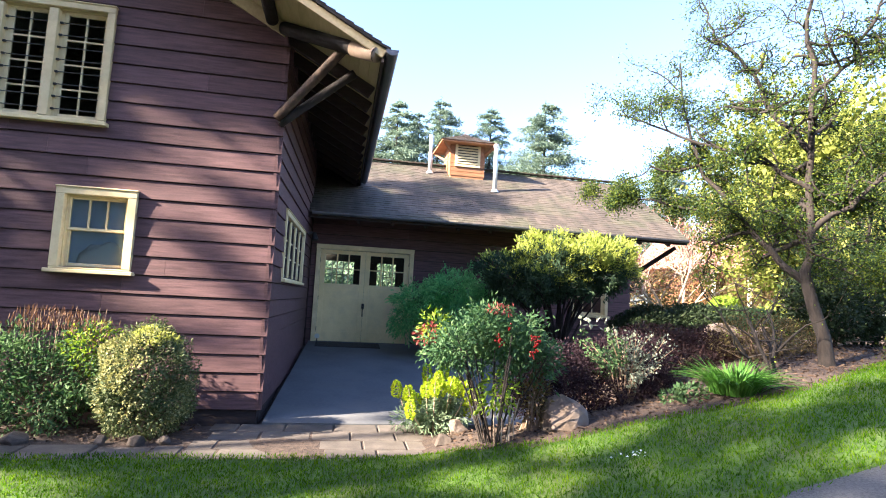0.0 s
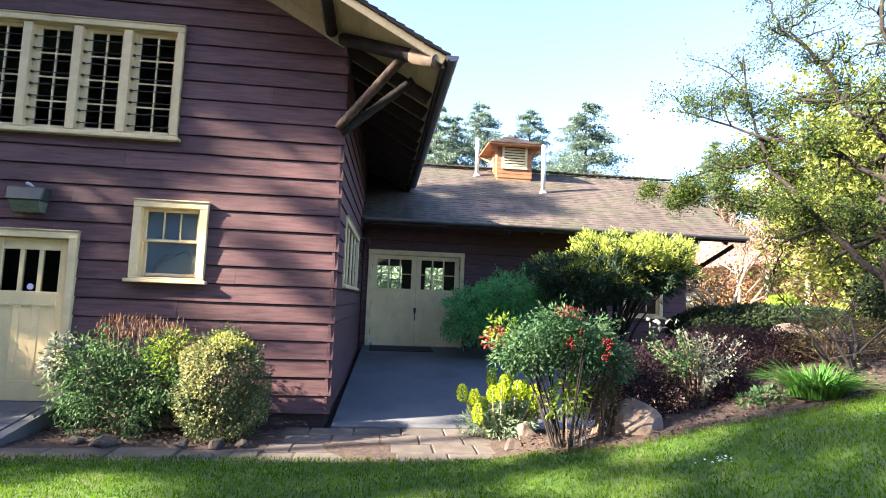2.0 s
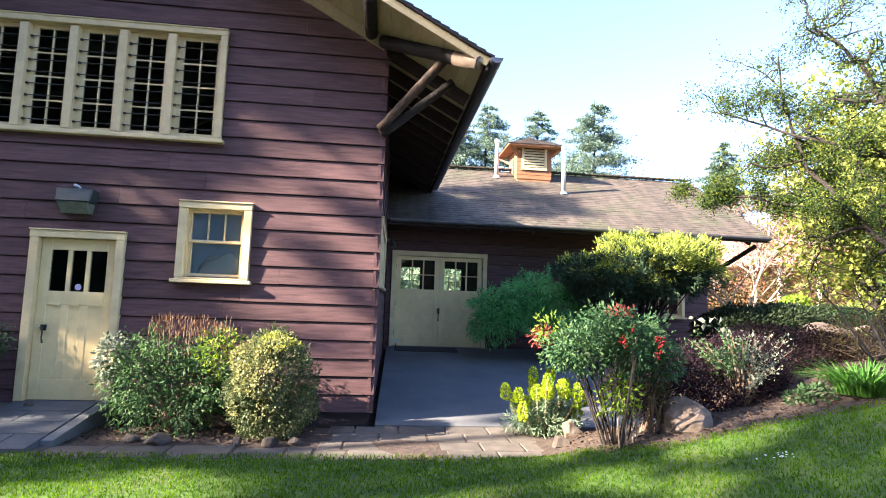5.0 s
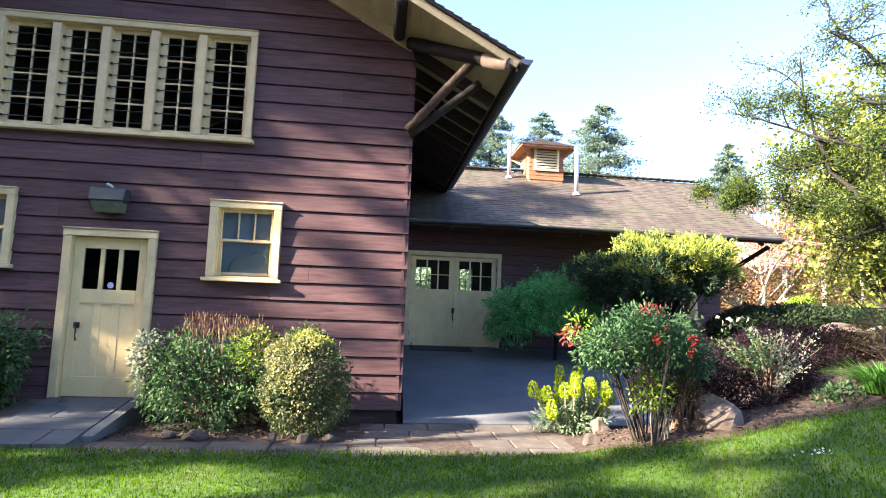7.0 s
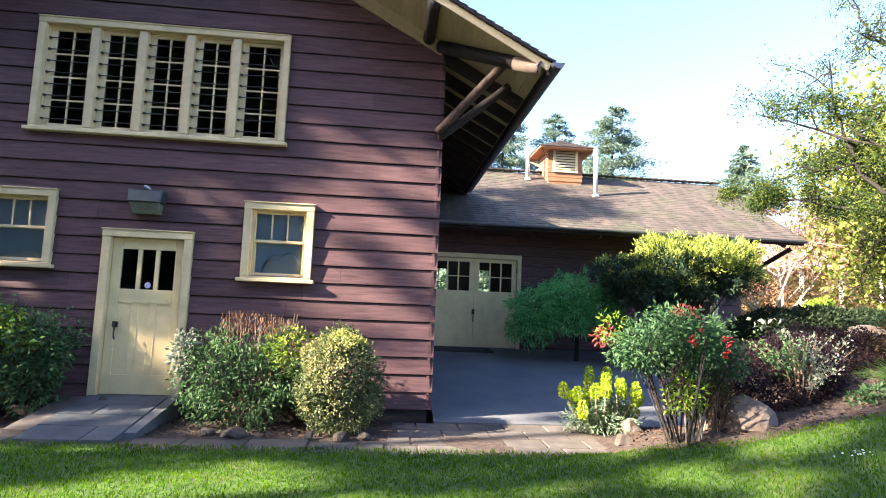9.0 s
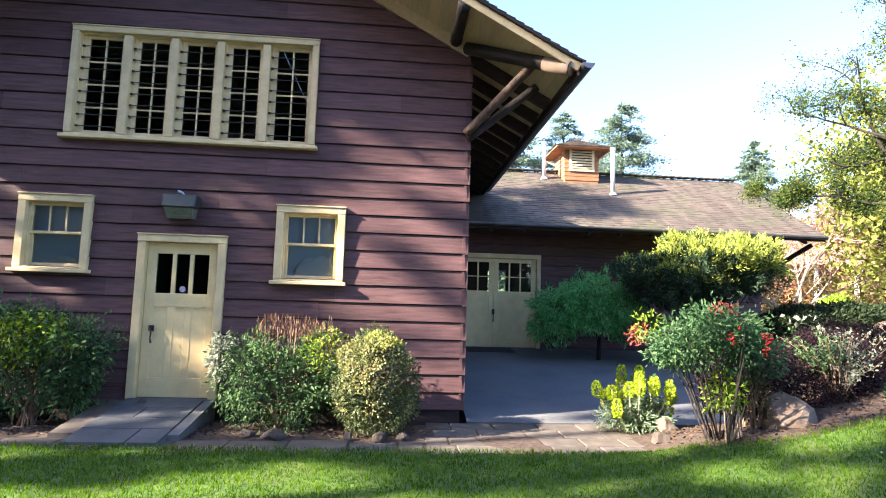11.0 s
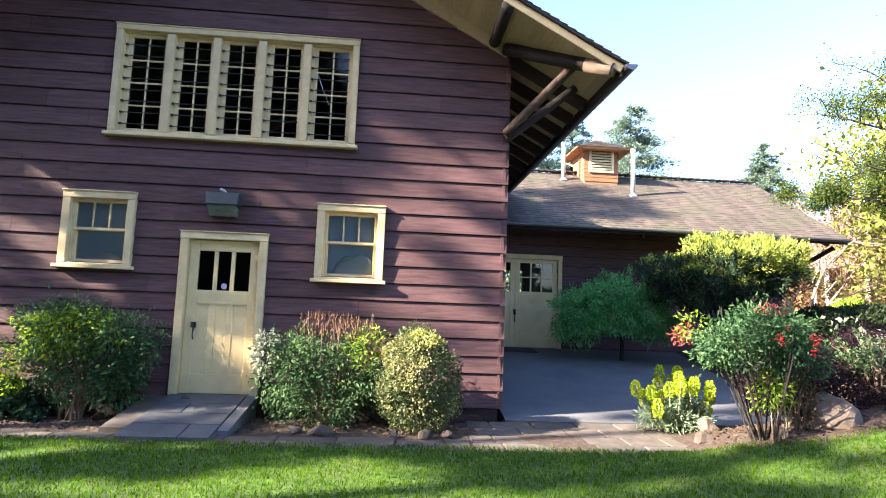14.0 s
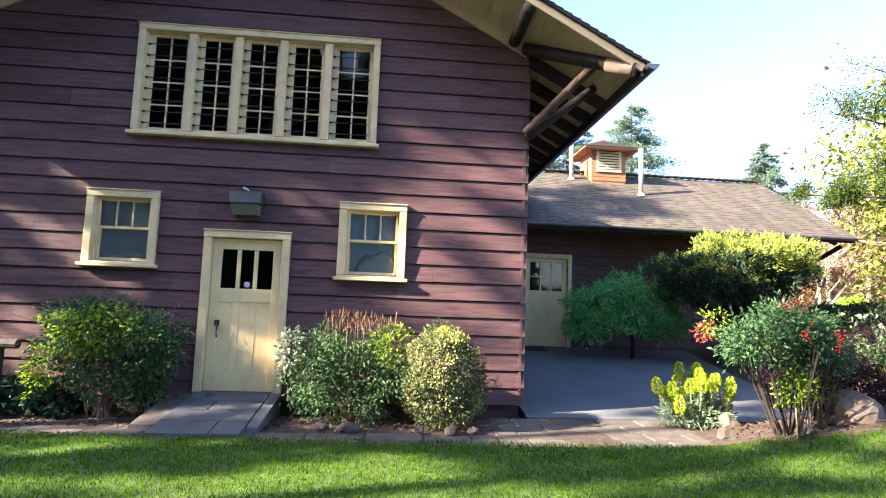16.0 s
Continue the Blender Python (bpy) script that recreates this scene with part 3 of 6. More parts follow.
# windows and doors
def window_unit(name, x0, x1, z0, z1, label, cols, splits, sash_split=None, parent=None, at=None, trim=0.085, sill=True, deep=0.10):
    """A cream window in a wall: casing, sash, bars, panes and sill. at(x, out, z) sets it in the wall."""
    w = hpart(name, bmesh.new(), M_CREAM, None, label)

    def bx(bm, a0, a1, o0, o1, h0, h1):
        solid(bm, [at(a0, o1, h0), at(a1, o1, h0), at(a1, o0, h0), at(a0, o0, h0), at(a0, o1, h1), at(a1, o1, h1), at(a1, o0, h1), at(a0, o0, h1)])

    b = 0.07 if sill else 0.0
    for nm, r in (("casing", (x0, x0 + trim, -0.03, 0.045, z0 + b, z1 - trim)), ("casing", (x1 - trim, x1, -0.03, 0.045, z0 + b, z1 - trim)),
                  ("head_casing", (x0 - 0.002, x1 + 0.002, -0.03, 0.048, z1 - trim + 0.0005, z1 - 0.0125)), ("drip_cap", (x0 - 0.010, x1 + 0.010, -0.02, 0.062, z1 - 0.012, z1 + 0.006))):
        q = bmesh.new()
        bx(q, *r)
        hpart(nm, soften(q, 0.005), M_CREAM, w)
    if sill:
        q = bmesh.new()
        bx(q, x0 - 0.040, x1 + 0.040, -0.10, 0.085, z0, z0 + 0.045)
        bx(q, x0, x1, -0.10, 0.04, z0 + 0.046, z0 + b - 0.001)
        hpart("sill", soften(q, 0.006), M_CREAM, w)
    # jamb lining
    q = bmesh.new()
    i0, i1, j0, j1 = x0 + trim, x1 - trim, z0 + b, z1 - trim
    bx(q, i0 - 0.02, i0 + 0.012, -deep - 0.05, -0.031, j0, j1), bx(q, i1 - 0.012, i1 + 0.02, -deep - 0.05, -0.031, j0, j1)
    bx(q, i0 + 0.0121, i1 - 0.0121, -deep - 0.05, -0.031, j1 - 0.012, j1 + 0.02), bx(q, i0 + 0.0121, i1 - 0.0121, -deep - 0.05, -0.101, j0 - 0.02, j0 + 0.012)
    hpart("jamb", q, M_CREAM, w)
    i0, i1, j0, j1 = i0 + 0.012, i1 - 0.012, j0 + 0.012, j1 - 0.012
    return w, bx, (i0, i1, j0, j1)


def sash(w, bx, i0, i1, j0, j1, cols, rows, out, rail=0.045, bar_w=0.018, glass=None, mat=None):
    q = bmesh.new()
    t = 0.035
    bx(q, i0, i0 + rail, out - t, out, j0, j1), bx(q, i1 - rail, i1, out - t, out, j0, j1)
    bx(q, i0 + rail + 0.0005, i1 - rail - 0.0005, out - t, out, j0, j0 + rail), bx(q, i0 + rail + 0.0005, i1 - rail - 0.0005, out - t, out, j1 - rail, j1)
    hpart("sash", soften(q, 0.004), mat or M_CREAM, w)
    g0, g1, h0, h1 = i0 + rail, i1 - rail, j0 + rail, j1 - rail
    for c in range(1, cols):
        q = bmesh.new()
        x = g0 + (g1 - g0) * c / cols
        bx(q, x - bar_w / 2, x + bar_w / 2, out - 0.028, out - 0.004, h0, h1)
        hpart("glazing_bar", q, M_CREAM, w)
    for r in range(1, rows):
        q = bmesh.new()
        z = h0 + (h1 - h0) * r / rows
        bx(q, g0, g1, out - 0.027, out - 0.005, z - bar_w / 2, z + bar_w / 2)
        hpart("glazing_bar", q, M_CREAM, w)
    for c in range(cols):
        for r in range(rows):
            q = bmesh.new()
            bx(q, g0 + (g1 - g0) * c / cols, g0 + (g1 - g0) * (c + 1) / cols, out - 0.019, out - 0.015,
               h0 + (h1 - h0) * r / rows, h0 + (h1 - h0) * (r + 1) / rows)
            hpart("pane", q, glass or M_GLASS, w).visible_shadow = False


def front_at(a, out, z):
    return (a, FY - out, z)


# upper band of five casements with thin outer rods
UX0, UX1, UZ0, UZ1 = -6.115, -2.945, 3.485, 4.998
w, bx, (i0, i1, j0, j1) = window_unit("upper_window", UX0, UX1, UZ0, UZ1, "cream band of five small-paned upper casements", 1, [], at=front_at)
n5 = (i1 - i0) / 5
for k in range(5):
    a0, a1 = i0 + n5 * k, i0 + n5 * (k + 1)
    if k:
        q = bmesh.new()
        bx(q, a0 - 0.052, a0 + 0.052, -0.13, 0.02, j0, j1)
        hpart("mullion", soften(q, 0.005), M_CREAM, w)
    l0, l1 = a0 + (0.053 if k else 0.0), a1 - (0.053 if k < 4 else 0.0)
    sash(w, bx, l0 + 0.035, l1, j0, j1, 2, 4, -0.06, 0.048, 0.02)
    q = bmesh.new()
    bx(q, l0, l0 + 0.0345, -0.095, -0.062, j0, j1)
    hpart("rod_strip", q, M_CREAM, w)
    for r in range(8):
        z = j0 + 0.10 + (j1 - j0 - 0.18) * r / 7.5
        q = bmesh.new()
        tube(q, [front_at(l0 + 0.005, -0.035, z), front_at(l1 - 0.03, -0.035, z)], [0.0065, 0.0065], 6)
        box(q, l0 + 0.001, l0 + 0.034, FY + 0.028, FY + 0.05, z - 0.012, z + 0.012)
        hpart("rod", q, M_BLACK, w)

# two sash windows
for x0, x1, z0, z1, lab in ((-6.558, -5.672, 1.755, 2.746, "cream sash window with three lights over one, blue blind"),
                            (-3.375, -2.488, 1.70, 2.730, "cream sash window with three lights over one, white cloth inside")):
    w, bx, (i0, i1, j0, j1) = window_unit("sash_window", x0, x1, z0, z1, lab, 1, [], at=front_at, trim=0.095)
    mid = j0 + (j1 - j0) * 0.535
    sash(w, bx, i0, i1, mid - 0.02, j1, 3, 1, -0.045, 0.035, 0.02)
    sash(w, bx, i0, i1, j0, mid + 0.018, 1, 1, -0.085, 0.04, 0.02)
    # blind, its bright blue also painting in the reflection on the glass
    q = bmesh.new()
    bx(q, i0 - 0.01, i1 + 0.01, -0.16, -0.15, j0 - 0.01, j1 + 0.01)
    hpart("blind", q, M_BLIND, w)
    q = bmesh.new()
    bmesh.ops.create_uvsphere(q, u_segments=24, v_segments=14, radius=1.0)
    s = 1.0 if x0 > -4 else 0.35
    for v in q.verts:
        n = 1 + 0.35 * lump(v.co, 1.4, int(s * 3))
        v.co = Vector(front_at((i0 + i1) / 2 + 0.06 + v.co.x * 0.28 * n, -0.135 + v.co.y * 0.012, j0 + 0.0 + v.co.z * 0.34 * s * n))
    hpart("cloth", q, M_CLOTH, w, "bundled white cloth behind the glass", True)


# entrance door
def door_leaf(w, at_box, x0, x1, z0, z1, out, cols, rows, glass_z, panels, panel_z, mat=None, bars=0.024):
    st = 0.115
    q = bmesh.new()
    g0, g1 = glass_z
    p0, p1 = panel_z
    t0, t1 = out - 0.045, out
    at_box(q, x0, x0 + st, t0, t1, z0, z1), at_box(q, x1 - st, x1, t0, t1, z0, z1)
    a, b = x0 + st + 0.0005, x1 - st - 0.0005
    at_box(q, a, b, t0, t1, g1, z1), at_box(q, a, b, t0, t1, p1, g0), at_box(q, a, b, t0, t1, z0, p0)
    for k in range(1, panels):
        x = a + (b - a) * k / panels
        at_box(q, x - 0.045, x + 0.045, t0, t1 - 0.0005, p0 + 0.0005, p1 - 0.0005)
    hpart("door_leaf", soften(q, 0.004), mat or M_DOOR, w)
    q = bmesh.new()
    at_box(q, a, b, t0 + 0.008, t1 - 0.005, p0, p1)
    hpart("panel", q, mat or M_DOOR, w)
    for k in range(panels):
        x = a + (b - a) * (k + 0.5) / panels
        q = bmesh.new()
        at_box(q, x - (b - a) / panels / 2 + 0.05, x + (b - a) / panels / 2 - 0.05, t1, t1 + 0.016, p1 - 0.004, p1 + 0.016)
        hpart("moulding", q, mat or M_DOOR, w)
    for k in range(1, cols):
        q = bmesh.new()
        x = a + (b - a) * k / cols
        at_box(q, x - bars, x + bars, t0, t1 - 0.004, g0, g1)
        hpart("glazing_bar", q, mat or M_DOOR, w)
    for r in range(1, rows):
        q = bmesh.new()
        z = g0 + (g1 - g0) * r / rows
        at_box(q, a, b, t0 + 0.001, t1 - 0.005, z - bars * 0.6, z + bars * 0.6)
        hpart("glazing_bar", q, mat or M_DOOR, w)
    for k in range(cols):
        q = bmesh.new()
        at_box(q, a + (b - a) * k / cols, a + (b - a) * (k + 1) / cols, out - 0.025, out - 0.021, g0, g1)
        hpart("pane", q, M_GLASS2, w).visible_shadow = False


def front_box(bm, a0, a1, o0, o1, h0, h1):
    box(bm, a0, a1, FY - o1, FY - o0, h0, h1)


d = hpart("entrance_door", bmesh.new(), M_DOOR, None, "cream panelled door with three narrow lights, shut")
for nm, r in (("casing", (-5.075, -4.975, -0.10, 0.045, 0.225, 2.19)), ("casing", (-4.085, -3.985, -0.10, 0.045, 0.225, 2.19)),
              ("head_casing", (-5.08, -3.98, -0.10, 0.05, 2.1905, 2.275)), ("drip_cap", (-5.088, -3.972, -0.02, 0.065, 2.276, 2.294)), ("threshold", (-4.99, -4.08, -0.12, 0.09, 0.18, 0.232))):
    q = bmesh.new()
    front_box(q, *r)
    hpart(nm, soften(q, 0.005), M_CREAM if nm != "threshold" else M_CONCRETE, d)
door_leaf(d, front_box, -4.97, -4.09, 0.238, 2.185, -0.035, 3, 1, (1.54, 2.045), 3, (0.48, 1.37))
q = boxes((-4.885, -4.825, FY + 0.015, FY + 0.036, 1.06, 1.13))
tube(q, [(-4.855, FY + 0.02, 1.095), (-4.855, FY - 0.02, 1.095)], [0.018, 0.018], 8)
tube(q, [(-4.855, FY - 0.018, 1.10), (-4.835, FY - 0.025, 1.04), (-4.845, FY - 0.012, 0.97), (-4.835, FY - 0.004, 0.91)], [0.009, 0.011, 0.008, 0.012], 6)
hpart("handle", q, M_BLACK, d, "black iron latch handle")
for z in (0.45, 1.15, 1.95):
    q = bmesh.new()
    tube(q, [(-4.088, FY + 0.02, z - 0.05), (-4.088, FY + 0.02, z + 0.05)], [0.009, 0.009], 6)
    hpart("hinge", q, M_BLACK if z > 1 else M_GUTTER, d)
q = bmesh.new()
bmesh.ops.create_cone(q, cap_ends=True, segments=20, radius1=0.038, radius2=0.038, depth=0.002)
for v in q.verts:
    v.co = Vector((-4.52 + v.co.x, FY + 0.054 + v.co.z, 1.595 + v.co.y))
hpart("sticker", q, M_STICKER, d, "small round violet sticker on the glass")


# side wall windows
def side_at(a, out, z):
    return (side_x(a) - 0.03 + out, a, z)


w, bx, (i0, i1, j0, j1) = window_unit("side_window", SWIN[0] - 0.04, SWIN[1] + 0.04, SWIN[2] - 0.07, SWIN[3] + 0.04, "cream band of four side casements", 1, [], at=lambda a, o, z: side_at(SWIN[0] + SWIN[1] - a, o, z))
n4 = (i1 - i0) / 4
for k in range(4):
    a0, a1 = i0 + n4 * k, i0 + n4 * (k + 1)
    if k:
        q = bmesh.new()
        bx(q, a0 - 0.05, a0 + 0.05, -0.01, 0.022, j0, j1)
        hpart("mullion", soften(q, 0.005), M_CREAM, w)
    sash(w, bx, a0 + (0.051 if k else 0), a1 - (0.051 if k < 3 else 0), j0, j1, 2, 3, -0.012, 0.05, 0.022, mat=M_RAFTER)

# ---- roof of the main house
roof = hpart("roof", bmesh.new(), M_SHINGLE, None, "shingled gable roof with cream soffit boards")
NRM = Vector((SLOPE, 0, 1)).normalized()                # normal of the east slope
DWN = Vector((1, 0, -SLOPE)).normalized()


def roof_pt(side_, s, y, h):
    """side_: 1 east, -1 west; s metres down the slope from the ridge, h above the soffit."""
    p = Vector((0, y, apex)) + DWN * s + NRM * h
    return (CX + side_ * p.x, p.y, p.z)


RUN = (EAVE_X - CX) * math.hypot(1, SLOPE)
PLANK = 0.145
for sd in (1, -1):
    k = 0
    while k * PLANK < RUN:
        s0, s1 = k * PLANK + 0.0025, min((k + 1) * PLANK, RUN)
        q = bmesh.new()
        solid(q, [roof_pt(sd, s0, VERGE_Y, 0), roof_pt(sd, s1, VERGE_Y, 0), roof_pt(sd, s1, 16.3, 0), roof_pt(sd, s0, 16.3, 0),
                  roof_pt(sd, s0, VERGE_Y, 0.03), roof_pt(sd, s1, VERGE_Y, 0.03), roof_pt(sd, s1, 16.3, 0.03), roof_pt(sd, s0, 16.3, 0.03)])
        bmesh.ops.recalc_face_normals(q, faces=q.faces)
        hpart("soffit_plank", q, M_SOFFIT, roof)
        k += 1
    # barge board along the verge
    q = bmesh.new()
    solid(q, [roof_pt(sd, 0, VERGE_Y - 0.035, -0.06), roof_pt(sd, RUN + 0.03, VERGE_Y - 0.035, -0.06), roof_pt(sd, RUN + 0.03, VERGE_Y - 0.001, -0.06), roof_pt(sd, 0, VERGE_Y - 0.001, -0.06),
              roof_pt(sd, 0, VERGE_Y - 0.035, 0.055), roof_pt(sd, RUN + 0.03, VERGE_Y - 0.035, 0.055), roof_pt(sd, RUN + 0.03, VERGE_Y - 0.001, 0.055), roof_pt(sd, 0, VERGE_Y - 0.001, 0.055)])
    bmesh.ops.recalc_face_normals(q, faces=q.faces)
    hpart("barge_board", soften(q, 0.005), M_SOFFIT, roof)
    # shingle courses
    q = bmesh.new()
    s, r2 = RUN + 0.06, random.Random(3)
    while s > 0.1:
        solid(q, [roof_pt(sd, max(s - 0.34, 0), VERGE_Y - 0.07, 0.032), roof_pt(sd, s, VERGE_Y - 0.07 + r2.uniform(-0.012, 0.012), 0.058), roof_pt(sd, s, 16.35, 0.058), roof_pt(sd, max(s - 0.34, 0), 16.35, 0.032),
                  roof_pt(sd, max(s - 0.34, 0), VERGE_Y - 0.07, 0.048), roof_pt(sd, s, VERGE_Y - 0.075, 0.088), roof_pt(sd, s, 16.35, 0.088), roof_pt(sd, max(s - 0.34, 0), 16.35, 0.048)])
        s -= 0.125 + r2.uniform(-0.006, 0.006)
    bmesh.ops.recalc_face_normals(q, faces=q.faces)
    hpart("shingle_layer", q, M_EDGE, roof, "dark overlapping shingle courses")["kind"] = "stuff"
    # rake board that closes the top of the siding
    q = bmesh.new()
    s0, s1, h0 = 0.0, (CORNER + 0.03 - CX) * math.hypot(1, SLOPE), -0.16
    solid(q, [roof_pt(sd, s0, FY - 0.022, h0), roof_pt(sd, s1, FY - 0.022, h0), roof_pt(sd, s1, FY + 0.029, h0), roof_pt(sd, s0, FY + 0.029, h0),
              roof_pt(sd, s0, FY - 0.022, -0.001), roof_pt(sd, s1, FY - 0.022, -0.001), roof_pt(sd, s1, FY + 0.029, -0.001), roof_pt(sd, s0, FY + 0.029, -0.001)])
    bmesh.ops.recalc_face_normals(q, faces=q.faces)
    hpart("rake_board", q, M_SOFFIT, roof, "cream board along the top of the gable siding")
# rafters under the eave
y = 7.62
while y < 14.0:
    q = bmesh.new()
    s0, s1 = (CORNER - CX - 0.05) * math.hypot(1, SLOPE), RUN - 0.02
    bar(q, roof_pt(1, s0, y, -0.085), roof_pt(1, s1, y, -0.085), 0.075, 0.165, NRM)
    hpart("rafter", soften(q, 0.006), M_RAFTER, roof)
    y += 0.62
# eave beam and gutter
q = bmesh.new()
bar(q, roof_pt(1, RUN + 0.02, VERGE_Y - 0.02, -0.02), roof_pt(1, RUN + 0.02, 14.2, -0.02), 0.03, 0.17)
hpart("fascia", q, M_RAFTER, roof)


def gutter(name, a, b, r, parent, mat):
    a, b = Vector(a), Vector(b)
    d_ = (b - a).normalized()
    s_ = d_.cross(Vector((0, 0, 1))).normalized()
    q = bmesh.new()
    prof = [(math.cos(t), math.sin(t)) for t in np.linspace(-math.pi, 0, 9)]
    outer = [[q.verts.new(p + s_ * r * c + Vector((0, 0, r * 0.9 * e))) for c, e in prof] for p in (a, b)]
    inner = [[q.verts.new(p + s_ * r * 0.9 * c + Vector((0, 0, r * 0.78 * e + 0.002))) for c, e in prof] for p in (a, b)]
    for g, flip in ((outer, False), (inner, True)):
        for j in range(8):
            f = (g[0][j], g[0][j + 1], g[1][j + 1], g[1][j])
            q.faces.new(f[::-1] if flip else f)
    for j in (0, 8):
        q.faces.new((outer[0][j], inner[0][j], inner[1][j], outer[1][j]))
    q.faces.new(outer[0]), q.faces.new(outer[1][::-1])
    bmesh.ops.recalc_face_normals(q, faces=q.faces)
    return hpart(name, q, mat, parent, "dark half-round metal gutter") if parent is roof else part(name, q, mat, parent, "dark half-round metal gutter")


ge = Vector(roof_pt(1, RUN + 0.06, VERGE_Y - 0.12, 0.0))
gutter("gutter", ge + Vector((0.055, 0, 0.035)), (ge.x + 0.055, 13.9, ge.z + 0.035), 0.075, roof, M_GUTTER)


# log work at the east corner: purlin, diagonal outrigger, two braces
def log(name, a, b, r0, r1, label, end_pale=False, seed=0, mat=None):
    a, b = Vector(a), Vector(b)
    n = 9
    pts = [a.lerp(b, k / n) for k in range(n + 1)]
    q = bmesh.new()
    tube(q, pts, [(r0 + (r1 - r0) * k / n) * (1 + 0.05 * lump((k, seed, 0), 0.9, seed)) for k in range(n + 1)], 14, True, 0.03, seed)
    ob = hpart(name, q, mat or M_LOG, roof, label, True)
    if end_pale:
        # paler sleeve over the last 0.38 m
        q = bmesh.new()
        d_ = (b - a).normalized()
        e = b - d_ * 0.38
        tube(q, [e, b - d_ * 0.03, b + d_ * 0.008], [r1 * 1.04, r1 * 1.05, r1 * 0.95], 14, True, 0.02, seed)
        hpart("sawn_end", q, M_LOGEND, ob, "pale cut end of the log", True)
    return ob


for x in (-1.10, CX * 2 + 1.10):
    log("purlin", (x, FY + 0.05, soffit_z(x) - 0.075), (x, VERGE_Y - 0.02, soffit_z(x) - 0.075), 0.080, 0.080, "dark round log purlin")
log("outrigger", (-0.945, FY - 0.03, 5.02), (0.235, 6.50, 4.405), 0.085, 0.088, "dark round log under the verge with a pale cut end", True, 2)
log("brace", (-0.935, FY - 0.085, 3.80), (-0.13, 6.86, 4.615), 0.058, 0.060, "weathered pole brace", seed=4, mat=M_SUNPOLE)
log("brace", (-0.905, FY - 0.05, 3.74), (-0.0, FY - 0.18, 4.47), 0.056, 0.056, "dark pole brace", seed=5)

# flood light over the door
lamp = thing("wall_lamp", (-4.565, FY, 2.64), "grey-green boxy outdoor flood lamp fixed to the siding", "lamp")
q = bmesh.new()
solid(q, [(-0.20, -0.20, -0.02), (0.20, -0.20, -0.02), (0.20, 0.0, -0.02), (-0.20, 0.0, -0.02), (-0.215, -0.16, 0.15), (0.215, -0.16, 0.15), (0.215, 0.0, 0.15), (-0.215, 0.0, 0.15)])
part("housing", soften(q, 0.015), M_LAMPBOX, lamp)
q = bmesh.new()
solid(q, [(-0.165, -0.10, -0.155), (0.165, -0.10, -0.155), (0.165, 0.0, -0.155), (-0.165, 0.0, -0.155), (-0.185, -0.185, -0.021), (0.185, -0.185, -0.021), (0.185, 0.0, -0.021), (-0.185, 0.0, -0.021)])
part("lens", soften(q, 0.01), M_LAMPGLASS, lamp, "ribbed greenish glass lens")
q = bmesh.new()
tube(q, [(0.02, -0.02, 0.15), (-0.02, -0.03, 0.19), (-0.07, -0.03, 0.21)], [0.014, 0.018, 0.02], 8)
part("sensor", q, M_PIPE, lamp, "small pale sensor knob")

# ---------------------------------------------------------------- low building
WY, EZ, RY, RZ, RX0, RX1, LX1 = 13.5, 3.30, 15.85, 5.42, -1.2, 8.25, 7.40
S2 = (RZ - EZ - 0.07) / (RY - 12.40)
low = thing("low_building", (3.5, WY, 0.4), "low brown wooden building with a weathered shingle roof", "building")
LOFF = Vector(low.location)


def lpart(name, bm, mat, parent=None, label="", smooth=False):
    ob = part(name, bm, mat, parent or low, label, smooth)
    if parent is None:
        ob.matrix_parent_inverse = Matrix.Translation(-LOFF)
    return ob


LOPEN = [(-0.52, 1.62, 0.50, 2.70), (5.78, 6.72, 1.42, 2.35)]
bm = bmesh.new()
cells(bm, SX1 + 0.0, LX1 - 0.03, 0.0, 3.75, LOPEN, lambda b, x0, x1, lo, hi: box(b, x0, x1, WY + 0.03, WY + 0.16, lo, hi))
lfront = lpart("front_wall", bm, M_RAFTER)
bm = boxes((LX1 - 0.16, LX1 - 0.03, WY + 0.16, 18.0, 0.0, 3.75))
solid(bm, [(LX1 - 0.16, WY + 0.16, 3.75), (LX1 - 0.03, WY + 0.16, 3.75), (LX1 - 0.03, 18.0, 3.75), (LX1 - 0.16, 18.0, 3.75),
           (LX1 - 0.16, RY - 0.02, 5.1), (LX1 - 0.03, RY - 0.02, 5.1), (LX1 - 0.03, RY + 0.02, 5.1), (LX1 - 0.16, RY + 0.02, 5.1)])
lpart("end_wall", bm, M_SIDING)
# the back wall with the windows seen through the double doors
bm = bmesh.new()
BW = [(-0.62, 0.38, 1.80, 2.66), (1.12, 1.72, 1.80, 2.66), (3.6, 4.4, 1.80, 2.66)]
cells(bm, SX1, LX1 - 0.16, 0.0, 3.75, BW, lambda b, x0, x1, lo, hi: box(b, x0, x1, 18.0, 18.15, lo, hi))
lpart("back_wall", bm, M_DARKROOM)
for h in BW:
    for k in (1, 2):
        x = h[0] + (h[1] - h[0]) * k / 3
        lpart("glazing_bar", boxes((x - 0.015, x + 0.015, 18.04, 18.07, h[2], h[3])), M_WHITE)
    lpart("glazing_bar", boxes((h[0], h[1], 18.041, 18.069, (h[2] + h[3]) / 2 - 0.015, (h[2] + h[3]) / 2 + 0.015)), M_WHITE)
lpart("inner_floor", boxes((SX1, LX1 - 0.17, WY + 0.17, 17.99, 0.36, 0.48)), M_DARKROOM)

LO_OFF = OFF
OFF = LOFF
clapboards(lfront, SX1 + 0.02, LX1, 3.6, LOPEN, lambda a, out, z: (a, WY + 0.03 - out, z), rise=lambda k: 0.30 + EXPO * k)
